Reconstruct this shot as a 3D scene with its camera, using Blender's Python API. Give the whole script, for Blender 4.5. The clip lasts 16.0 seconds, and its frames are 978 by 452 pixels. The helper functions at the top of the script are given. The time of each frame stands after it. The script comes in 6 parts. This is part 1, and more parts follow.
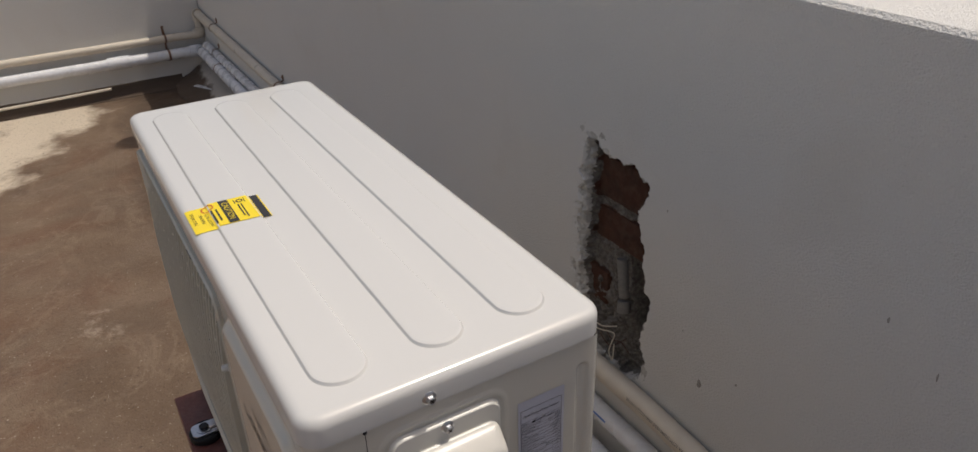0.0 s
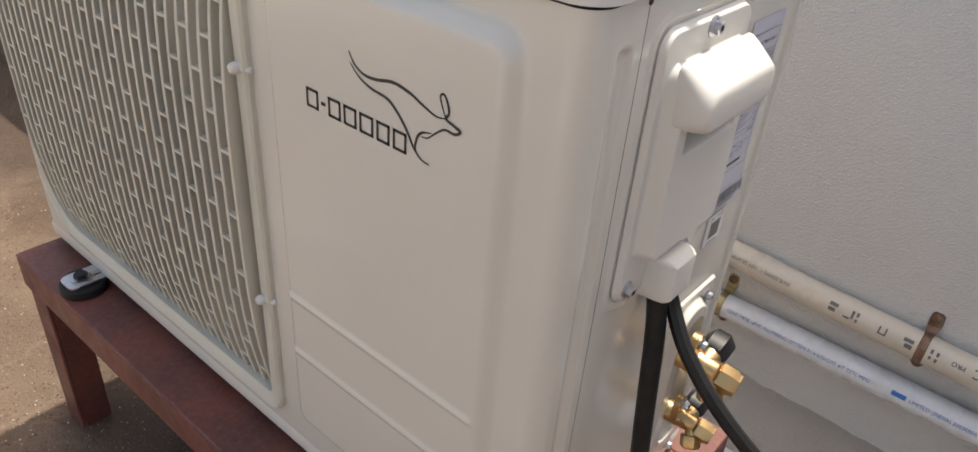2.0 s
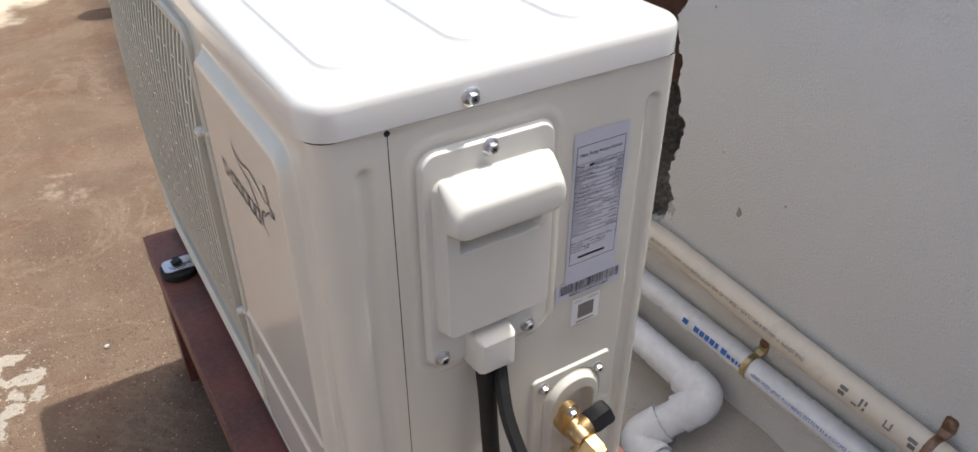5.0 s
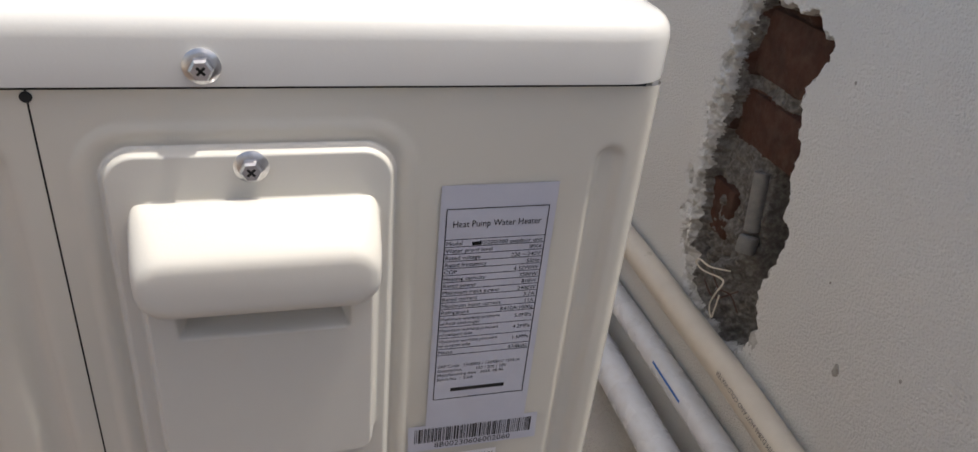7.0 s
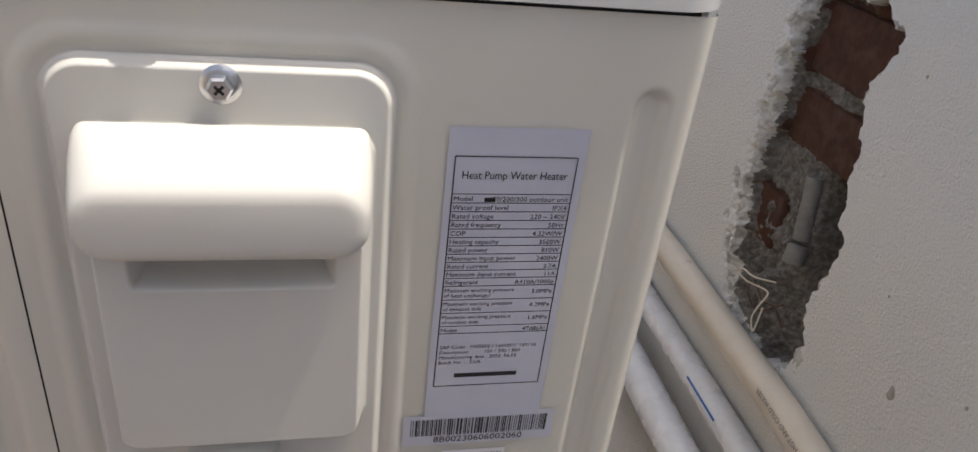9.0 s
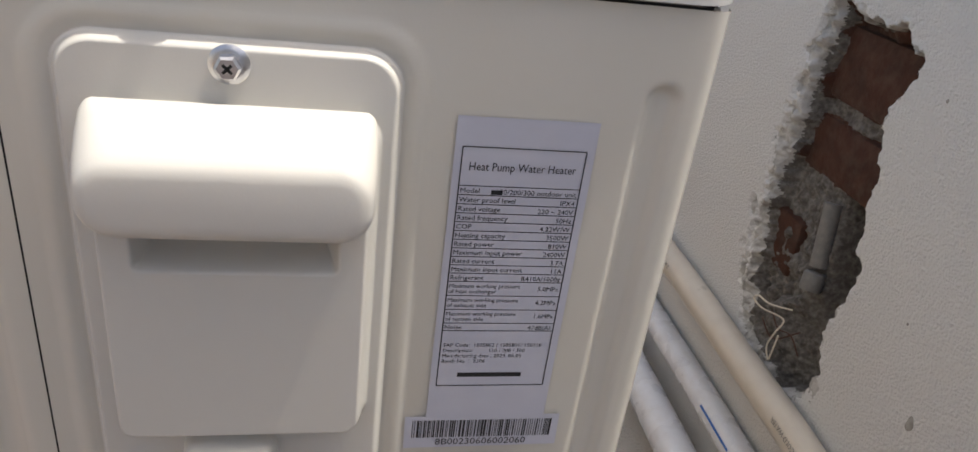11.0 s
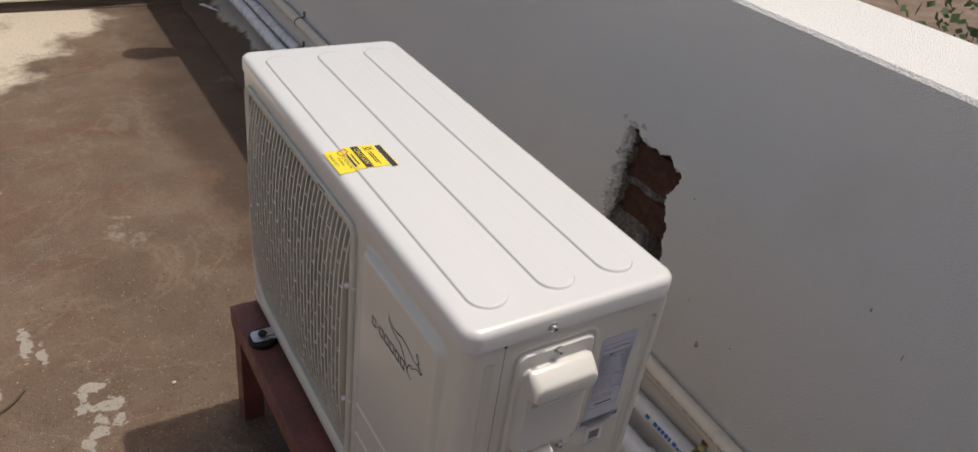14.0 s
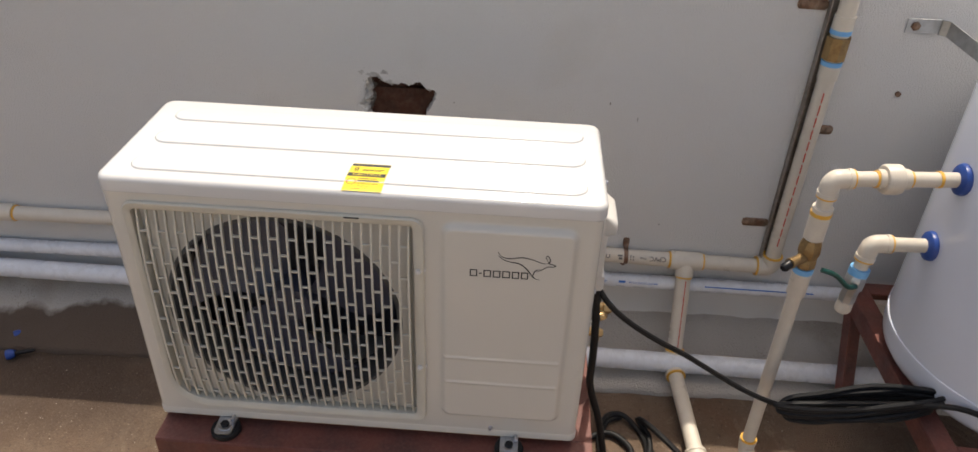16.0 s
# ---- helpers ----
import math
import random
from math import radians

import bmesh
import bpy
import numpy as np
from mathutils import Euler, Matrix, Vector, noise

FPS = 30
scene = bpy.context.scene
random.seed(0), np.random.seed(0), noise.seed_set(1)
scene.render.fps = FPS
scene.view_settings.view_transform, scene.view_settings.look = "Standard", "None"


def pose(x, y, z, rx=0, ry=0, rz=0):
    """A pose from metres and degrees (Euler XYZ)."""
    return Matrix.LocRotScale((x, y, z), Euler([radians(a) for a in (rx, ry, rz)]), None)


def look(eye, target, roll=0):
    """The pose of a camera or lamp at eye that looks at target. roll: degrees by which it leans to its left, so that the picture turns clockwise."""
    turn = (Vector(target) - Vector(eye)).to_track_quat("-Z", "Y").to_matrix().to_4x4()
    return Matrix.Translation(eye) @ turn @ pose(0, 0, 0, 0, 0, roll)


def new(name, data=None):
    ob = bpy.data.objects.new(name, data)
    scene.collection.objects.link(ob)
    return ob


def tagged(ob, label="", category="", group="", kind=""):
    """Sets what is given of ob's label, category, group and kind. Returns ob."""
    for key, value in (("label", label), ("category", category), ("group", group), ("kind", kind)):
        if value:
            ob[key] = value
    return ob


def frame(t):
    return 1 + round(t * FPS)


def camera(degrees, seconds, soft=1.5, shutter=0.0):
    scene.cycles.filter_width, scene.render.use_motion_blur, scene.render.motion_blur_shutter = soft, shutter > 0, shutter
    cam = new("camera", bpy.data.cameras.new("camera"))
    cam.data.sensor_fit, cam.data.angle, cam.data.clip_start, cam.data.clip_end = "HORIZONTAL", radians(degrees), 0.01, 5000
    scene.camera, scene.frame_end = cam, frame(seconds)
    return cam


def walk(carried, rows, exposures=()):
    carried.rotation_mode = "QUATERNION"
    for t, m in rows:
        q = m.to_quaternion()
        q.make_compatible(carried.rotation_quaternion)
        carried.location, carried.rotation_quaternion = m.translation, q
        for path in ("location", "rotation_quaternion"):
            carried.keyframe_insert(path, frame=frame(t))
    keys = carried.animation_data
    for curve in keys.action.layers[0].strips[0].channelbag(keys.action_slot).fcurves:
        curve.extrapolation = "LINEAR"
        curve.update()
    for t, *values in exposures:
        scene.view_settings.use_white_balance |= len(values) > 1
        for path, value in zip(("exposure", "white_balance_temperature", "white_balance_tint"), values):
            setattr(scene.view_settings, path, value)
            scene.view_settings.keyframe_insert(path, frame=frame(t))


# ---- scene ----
cam = camera(64.5, 16.0)
PATH = [
    (0, (-0.084, -0.453, 1.255), (0.791, 1.06, 0.282), -1.8),
    (0.5, (-0.097, -0.383, 1.154), (0.693, 1.131, 0.112), -1.7),
    (1, (-0.108, -0.339, 1.03), (0.715, 1.094, -0.097), -1.6),
    (1.5, (-0.158, -0.305, 1.013), (0.742, 1.038, -0.164), -0.5),
    (2, (-0.293, -0.186, 0.921), (1.026, 0.858, -0.161), 4.7),
    (2.5, (-0.401, -0.079, 0.849), (1.271, 0.617, 0.0), 8.0),
    (3, (-0.465, -0.028, 0.898), (1.297, 0.572, 0.166), 4.9),
    (3.5, (-0.488, -0.039, 0.931), (1.263, 0.62, 0.225), 2.5),
    (4, (-0.453, -0.139, 0.945), (1.035, 0.87, 0.069), 3.3),
    (4.5, (-0.301, -0.312, 0.985), (0.693, 1.005, -0.146), -1.3),
    (5, (-0.111, -0.387, 1.027), (0.765, 1.019, -0.094), 0.2),
    (7.5, (0.14, -0.252, 0.898), (0.624, 1.407, -0.109), 6.9),
    (8, (0.145, -0.246, 0.891), (0.621, 1.415, -0.116), 7.4),
    (8.5, (0.152, -0.245, 0.883), (0.607, 1.424, -0.121), 7.2),
    (11, (0.161, -0.25, 0.862), (0.556, 1.479, -0.062), 7.8),
    (11.5, (0.153, -0.262, 0.863), (0.545, 1.467, -0.064), 7.8),
    (12, (0.136, -0.282, 0.887), (0.536, 1.449, -0.032), 7.3),
    (12.5, (0.103, -0.317, 0.957), (0.515, 1.429, 0.073), 6.2),
    (13, (0.014, -0.387, 1.132), (0.533, 1.278, 0.153), 4.5),
    (13.5, (-0.147, -0.438, 1.301), (0.579, 1.087, 0.23), 8.2),
    (14, (-0.336, -0.492, 1.359), (0.64, 0.885, 0.286), 8.2),
    (14.5, (-0.571, -0.49, 1.391), (0.627, 0.649, 0.266), 6.1),
    (15, (-0.674, -0.287, 1.393), (0.677, 0.578, 0.198), 3.8),
    (15.5, (-0.788, -0.069, 1.423), (0.799, 0.436, 0.315), 3.9),
    (16, (-1.005, 0.141, 1.465), (0.661, 0.206, 0.361), 2.4),
]
EXPOSURES = [(0, -0.27, 7350, 10), (0.5, -0.26, 7200, 10), (1, -0.15, 7150, 11), (1.5, 0.36, 7400, 8), (2, 1.02, 7350, 8), (2.5, 1.54, 7250, 7), (3, 1.48, 7150, 8), (3.5, 1.16, 6900, 8), (4, 0.85, 7050, 6), (4.5, 1.37, 6700, 6),
             (5, 0.92, 6900, 7), (7.5, 0.64, 7200, 8), (8.5, 0.74, 7150, 8), (11, 0.78, 7250, 8), (11.5, 0.78, 7250, 8), (12, 0.86, 7200, 8), (12.5, 0.76, 7200, 8), (13, 0.18, 7100, 10), (13.5, -0.15, 7150, 10), (14.5, 0.14, 7250, 10),
             (15.2, 0.40, 7500, 10), (16, 0.51, 7600, 10)]
walk(cam, [(t, look(eye, target, roll)) for t, eye, target, roll in PATH], EXPOSURES)

# ---- light ----
SUN_WAY = Vector((-0.345, 0.028, -1.0))
world = bpy.data.worlds.new("sky")
scene.world = world
world.use_nodes = True
_wn = world.node_tree.nodes
_sky = _wn.new("ShaderNodeTexSky")
_sky.sky_type = "NISHITA"
_sky.sun_disc = False
_sky.air_density, _sky.dust_density, _sky.ozone_density = 1.0, 4.0, 0.4
_sky.sun_elevation = radians(70.8)
_sky.sun_rotation = math.atan2(0.345, -0.028)
_wn["Background"].inputs[1].default_value = 0.124
world.node_tree.links.new(_sky.outputs[0], _wn["Background"].inputs[0])
sun_data = bpy.data.lights.new("sun", "SUN")
sun_data.energy = 2.5
sun_data.angle = radians(0.6)
sun_data.color = (1.0, 0.985, 0.968)
sun = new("sun", sun_data)
sun.rotation_euler = SUN_WAY.to_track_quat("-Z", "Y").to_euler()
sun.location = (2, -1, 6)


# ---- materials ----
def material(name, base, rough=0.5, metal=0.0, vary=None, scale=20.0, amount=0.35, fine=None, fine_scale=200.0, fine_amount=0.3,
             bump=0.0, bump_scale=300.0, coat=0.0, spec=0.5, rough_vary=0.0):
    m = bpy.data.materials.new(name)
    m.use_nodes = True
    n, l = m.node_tree.nodes, m.node_tree.links
    p = n["Principled BSDF"]
    p.inputs["Base Color"].default_value = (*base, 1)
    p.inputs["Roughness"].default_value = rough
    p.inputs["Metallic"].default_value = metal
    p.inputs["Coat Weight"].default_value = coat
    p.inputs["Specular IOR Level"].default_value = spec
    tc = n.new("ShaderNodeTexCoord")
    col = None
    for c, s, a in ((vary, scale, amount), (fine, fine_scale, fine_amount)):
        if c is None:
            continue
        t = n.new("ShaderNodeTexNoise")
        t.inputs["Scale"].default_value = s
        t.inputs["Detail"].default_value = 5
        t.inputs["Roughness"].default_value = 0.6
        l.new(tc.outputs["Object"], t.inputs["Vector"])
        r = n.new("ShaderNodeMapRange")
        r.inputs["From Min"].default_value, r.inputs["From Max"].default_value = 0.42, 0.68
        r.inputs["To Max"].default_value = a
        l.new(t.outputs["Fac"], r.inputs["Value"])
        mix = n.new("ShaderNodeMix")
        mix.data_type = "RGBA"
        l.new(r.outputs["Result"], mix.inputs["Factor"])
        if col is None:
            mix.inputs["A"].default_value = (*base, 1)
        else:
            l.new(col, mix.inputs["A"])
        mix.inputs["B"].default_value = (*c, 1)
        col = mix.outputs["Result"]
    if col is not None:
        l.new(col, p.inputs["Base Color"])
    if rough_vary:
        t = n.new("ShaderNodeTexNoise")
        t.inputs["Scale"].default_value = scale * 1.7
        t.inputs["Detail"].default_value = 6
        l.new(tc.outputs["Object"], t.inputs["Vector"])
        r = n.new("ShaderNodeMapRange")
        r.inputs["From Min"].default_value, r.inputs["From Max"].default_value = 0.3, 0.7
        r.inputs["To Min"].default_value, r.inputs["To Max"].default_value = max(rough - rough_vary, 0.02), min(rough + rough_vary, 1)
        l.new(t.outputs["Fac"], r.inputs["Value"])
        l.new(r.outputs["Result"], p.inputs["Roughness"])
    if bump:
        t = n.new("ShaderNodeTexNoise")
        t.inputs["Scale"].default_value = bump_scale
        t.inputs["Detail"].default_value = 4
        l.new(tc.outputs["Object"], t.inputs["Vector"])
        b = n.new("ShaderNodeBump")
        b.inputs["Strength"].default_value = bump
        b.inputs["Distance"].default_value = 0.002
        l.new(t.outputs["Fac"], b.inputs["Height"])
        l.new(b.outputs["Normal"], p.inputs["Normal"])
    return m


# one enamel in two colours: neutral as the lid looks sunlit, cream as the shaded body looks
SUNLIT_PAINT = material("cream_enamel_sunlit", (0.615, 0.614, 0.608), 0.22, vary=(0.585, 0.584, 0.578), scale=3, amount=0.2, bump=0.025, bump_scale=900, coat=0.45, rough_vary=0.025)
PAINT = material("cream_enamel", (0.62, 0.599, 0.545), 0.22, vary=(0.59, 0.569, 0.515), scale=3, amount=0.2, bump=0.025, bump_scale=900, coat=0.45, rough_vary=0.025)
PLASTIC = material("cream_plastic", (0.63, 0.615, 0.58), 0.30, vary=(0.59, 0.575, 0.54), scale=5, amount=0.25, bump=0.03, bump_scale=1200)
GRILLE = material("grille_plastic", (0.58, 0.555, 0.48), 0.45, vary=(0.50, 0.475, 0.41), scale=14, amount=0.5)
INSIDE = material("cavity_metal", (0.10, 0.10, 0.10), 0.6, vary=(0.06, 0.06, 0.07), scale=30)
FANBLUE = material("fan_plastic", (0.062, 0.070, 0.110), 0.35, vary=(0.05, 0.05, 0.06), scale=30)
FIN = material("coil_fins", (0.11, 0.118, 0.145), 0.5, metal=0.4, vary=(0.035, 0.038, 0.05), scale=60)
# near-black fill: the shade inside gaps, slots and recesses, put into the colour
GAP = material("gap_dark", (0.02, 0.02, 0.02), 0.9)
ZINC = material("zinc_steel", (0.62, 0.62, 0.64), 0.28, metal=1.0, vary=(0.42, 0.42, 0.45), scale=300, amount=0.6)
BRASS = material("brass", (0.60, 0.42, 0.215), 0.36, metal=1.0, vary=(0.48, 0.32, 0.15), scale=70, amount=0.7, bump=0.05, bump_scale=600)
BRONZE = material("dull_brass", (0.36, 0.24, 0.11), 0.5, metal=0.7, vary=(0.2, 0.12, 0.06), scale=60, amount=0.7)
RUBBER = material("black_rubber", (0.009, 0.009, 0.010), 0.55, spec=0.3, vary=(0.020, 0.020, 0.020), scale=60, amount=0.6, bump=0.06, bump_scale=700)
BLACKPL = material("black_plastic", (0.008, 0.008, 0.010), 0.35, spec=0.3, vary=(0.022, 0.022, 0.025), scale=80, amount=0.5)
REDOX = material("red_oxide_paint", (0.16, 0.048, 0.036), 0.5, vary=(0.072, 0.030, 0.028), scale=14, amount=0.8, fine=(0.24, 0.11, 0.085), fine_scale=140, fine_amount=0.3,
                 bump=0.2, bump_scale=160, rough_vary=0.12)
UPVC = material("white_upvc", (0.78, 0.80, 0.84), 0.28, vary=(0.66, 0.67, 0.70), scale=14, amount=0.45, fine=(0.5, 0.46, 0.40), fine_scale=60, fine_amount=0.18, rough_vary=0.08)
CPVC = material("cream_cpvc", (0.68, 0.615, 0.52), 0.36, vary=(0.60, 0.54, 0.455), scale=12, amount=0.45, fine=(0.42, 0.34, 0.26), fine_scale=45, fine_amount=0.12, rough_vary=0.1)
GLUE = material("orange_solvent_cement", (0.80, 0.42, 0.06), 0.35, vary=(0.7, 0.5, 0.15), scale=120)
RUST = material("rusty_clamp", (0.22, 0.115, 0.07), 0.5, metal=0.5, vary=(0.09, 0.055, 0.04), scale=110, amount=0.8, fine=(0.45, 0.35, 0.26), fine_scale=50, fine_amount=0.5, bump=0.2, bump_scale=400)
GOLDZINC = material("yellow_zinc_clamp", (0.52, 0.44, 0.24), 0.3, metal=0.9, vary=(0.26, 0.19, 0.12), scale=80, amount=0.6)
TANK = material("tank_white_sheet", (0.72, 0.76, 0.85), 0.22, vary=(0.66, 0.70, 0.80), scale=5, amount=0.5, coat=0.3)
BLUEPL = material("blue_plastic", (0.02, 0.07, 0.30), 0.35, vary=(0.02, 0.05, 0.2), scale=90)
BLUETAPE = material("blue_tape", (0.16, 0.45, 0.78), 0.45, vary=(0.25, 0.5, 0.75), scale=80)
TEAL = material("green_lever_sleeve", (0.004, 0.055, 0.045), 0.35, vary=(0.008, 0.035, 0.03), scale=80)
LABEL = material("silver_label_film", (0.50, 0.512, 0.60), 0.35, vary=(0.55, 0.562, 0.64), scale=40, amount=0.5)
STICKER = material("white_sticker", (0.74, 0.74, 0.76), 0.45, vary=(0.69, 0.69, 0.72), scale=60)
YELLOW = material("yellow_sticker", (0.86, 0.66, 0.03), 0.4, vary=(0.80, 0.62, 0.06), scale=60)
INK = material("black_ink", (0.025, 0.025, 0.028), 0.5)
GREYINK = material("grey_ink", (0.16, 0.155, 0.15), 0.6)
BLUEINK = material("blue_ink", (0.03, 0.16, 0.50), 0.5)
REDINK = material("red_ink", (0.55, 0.07, 0.04), 0.5)
BRICK = material("brick_red", (0.066, 0.022, 0.011), 0.9, vary=(0.034, 0.013, 0.007), scale=35, amount=0.7, fine=(0.20, 0.16, 0.13), fine_scale=55, fine_amount=0.16, bump=0.6, bump_scale=160)
MORTAR = material("broken_mortar", (0.125, 0.112, 0.10), 0.95, vary=(0.065, 0.055, 0.048), scale=45, amount=0.7, fine=(0.33, 0.31, 0.285), fine_scale=150, fine_amount=0.5, bump=1.0, bump_scale=220)
FLECK = material("blistered_paint", (0.40, 0.38, 0.35), 0.9, vary=(0.24, 0.22, 0.2), scale=200, amount=0.7)
CHIP = material("chipped_plaster", (0.56, 0.545, 0.52), 0.95, vary=(0.25, 0.235, 0.215), scale=75, amount=0.7, bump=1.0, bump_scale=260)
STRING = material("pale_string", (0.62, 0.56, 0.46), 0.9)
WIRE = material("rusty_wire", (0.10, 0.05, 0.035), 0.8, metal=0.3)
CONDUIT = material("grey_conduit", (0.17, 0.165, 0.16), 0.6, vary=(0.24, 0.225, 0.21), scale=40, fine=(0.34, 0.31, 0.28), fine_scale=120)
LEAF = material("leaf_green", (0.045, 0.085, 0.025), 0.6, vary=(0.08, 0.12, 0.04), scale=8, amount=0.8)
BARK = material("bark", (0.10, 0.075, 0.05), 0.9, vary=(0.06, 0.045, 0.03), scale=30, bump=0.8, bump_scale=60)
SLATE = material("dark_board", (0.10, 0.085, 0.08), 0.8, vary=(0.24, 0.21, 0.19), scale=14, amount=0.7, bump=0.4, bump_scale=90)
STRAP = material("galvanised_strap", (0.50, 0.51, 0.51), 0.4, metal=0.9, vary=(0.34, 0.34, 0.33), scale=50, amount=0.6)
CHANNEL = material("weathered_steel_channel", (0.27, 0.235, 0.20), 0.5, metal=0.4, vary=(0.14, 0.10, 0.075), scale=22, amount=0.8, fine=(0.42, 0.38, 0.33), fine_scale=90, fine_amount=0.4)


def plaster(name, base, dark, grain, depth, stain, stain_scale):
    """Painted sand plaster: orange-peel grain, slow tone change, small scuffs and stains."""
    m = bpy.data.materials.new(name)
    m.use_nodes = True
    n, l = m.node_tree.nodes, m.node_tree.links
    p = n["Principled BSDF"]
    p.inputs["Roughness"].default_value = 0.8
    p.inputs["Specular IOR Level"].default_value = 0.3
    tc = n.new("ShaderNodeTexCoord")

    def tex(scale, detail, lo, hi, top):
        t = n.new("ShaderNodeTexNoise")
        t.inputs["Scale"].default_value, t.inputs["Detail"].default_value = scale, detail
        l.new(tc.outputs["Object"], t.inputs["Vector"])
        r = n.new("ShaderNodeMapRange")
        r.inputs["From Min"].default_value, r.inputs["From Max"].default_value, r.inputs["To Max"].default_value = lo, hi, top
        l.new(t.outputs["Fac"], r.inputs["Value"])
        return t, r

    def over(a, b, fac):
        x = n.new("ShaderNodeMix")
        x.data_type = "RGBA"
        l.new(fac, x.inputs["Factor"])
        if isinstance(a, tuple):
            x.inputs["A"].default_value = (*a, 1)
        else:
            l.new(a, x.inputs["A"])
        x.inputs["B"].default_value = (*b, 1)
        return x.outputs["Result"]

    _, slow = tex(2.2, 4, 0.35, 0.7, 0.55)
    c = over(base, dark, slow.outputs["Result"])
    _, st = tex(stain_scale, 7, 0.60, 0.72, 0.55)
    c = over(c, stain, st.outputs["Result"])
    l.new(c, p.inputs["Base Color"])
    g, _ = tex(grain, 5, 0, 1, 1)
    g2, _ = tex(grain * 0.62, 3, 0.45, 0.75, 1)
    add = n.new("ShaderNodeMath")
    l.new(g.outputs["Fac"], add.inputs[0])
    l.new(g2.outputs["Fac"], add.inputs[1])
    b = n.new("ShaderNodeBump")
    b.inputs["Strength"].default_value = depth
    b.inputs["Distance"].default_value = 0.004
    l.new(add.outputs[0], b.inputs["Height"])
    l.new(b.outputs["Normal"], p.inputs["Normal"])
    return m


WALL = plaster("grey_sand_plaster", (0.745, 0.735, 0.718), (0.70, 0.69, 0.668), 430, 0.8, (0.67, 0.64, 0.60), 3.1)
COVE = plaster("cement_fillet", (0.50, 0.465, 0.42), (0.35, 0.31, 0.265), 260, 0.8, (0.19, 0.14, 0.10), 3.4)


def lay_mud(m, colour):
    """Washed-up mud on the outer part of the fillet, with a wandering edge, where the floor drains badly."""
    n, l = m.node_tree.nodes, m.node_tree.links
    p = n["Principled BSDF"]
    under = p.inputs["Base Color"].links[0].from_socket
    tc = n.new("ShaderNodeTexCoord")
    sep = n.new("ShaderNodeSeparateXYZ")
    l.new(tc.outputs["Object"], sep.inputs[0])
    t = n.new("ShaderNodeTexNoise")
    t.inputs["Scale"].default_value, t.inputs["Detail"].default_value = 7.0, 8
    l.new(tc.outputs["Object"], t.inputs["Vector"])
    shore = n.new("ShaderNodeMath")
    shore.operation = "MULTIPLY_ADD"
    l.new(t.outputs["Fac"], shore.inputs[0])
    shore.inputs[1].default_value = 0.16
    l.new(sep.outputs["X"], shore.inputs[2])
    a = n.new("ShaderNodeMapRange")
    a.inputs["From Min"].default_value, a.inputs["From Max"].default_value, a.inputs["To Min"].default_value, a.inputs["To Max"].default_value = 0.655, 0.675, 0.93, 0.0
    l.new(shore.outputs[0], a.inputs["Value"])
    b = n.new("ShaderNodeMapRange")
    b.inputs["From Min"].default_value, b.inputs["From Max"].default_value = 0.55, 1.0
    l.new(sep.outputs["Y"], b.inputs["Value"])
    f = n.new("ShaderNodeMath")
    f.operation = "MULTIPLY"
    l.new(a.outputs["Result"], f.inputs[0])
    l.new(b.outputs["Result"], f.inputs[1])
    x = n.new("ShaderNodeMix")
    x.data_type = "RGBA"
    l.new(f.outputs[0], x.inputs["Factor"])
    l.new(under, x.inputs["A"])
    x.inputs["B"].default_value = (*colour, 1)
    # dark specks of soil, in drifts
    factors = []
    for scale, lo, hi, top in ((210.0, 0.61, 0.67, 0.7), (6.5, 0.50, 0.64, 1.0)):
        t = n.new("ShaderNodeTexNoise")
        t.inputs["Scale"].default_value, t.inputs["Detail"].default_value = scale, 4
        l.new(tc.outputs["Object"], t.inputs["Vector"])
        r = n.new("ShaderNodeMapRange")
        r.inputs["From Min"].default_value, r.inputs["From Max"].default_value, r.inputs["To Max"].default_value = lo, hi, top
        l.new(t.outputs["Fac"], r.inputs["Value"])
        factors.append(r.outputs["Result"])
    both = n.new("ShaderNodeMath")
    both.operation = "MULTIPLY"
    l.new(factors[0], both.inputs[0])
    l.new(factors[1], both.inputs[1])
    y = n.new("ShaderNodeMix")
    y.data_type = "RGBA"
    l.new(both.outputs[0], y.inputs["Factor"])
    l.new(x.outputs["Result"], y.inputs["A"])
    y.inputs["B"].default_value = (0.075, 0.055, 0.04, 1)
    l.new(y.outputs["Result"], p.inputs["Base Color"])


lay_mud(COVE, (0.085, 0.054, 0.036))


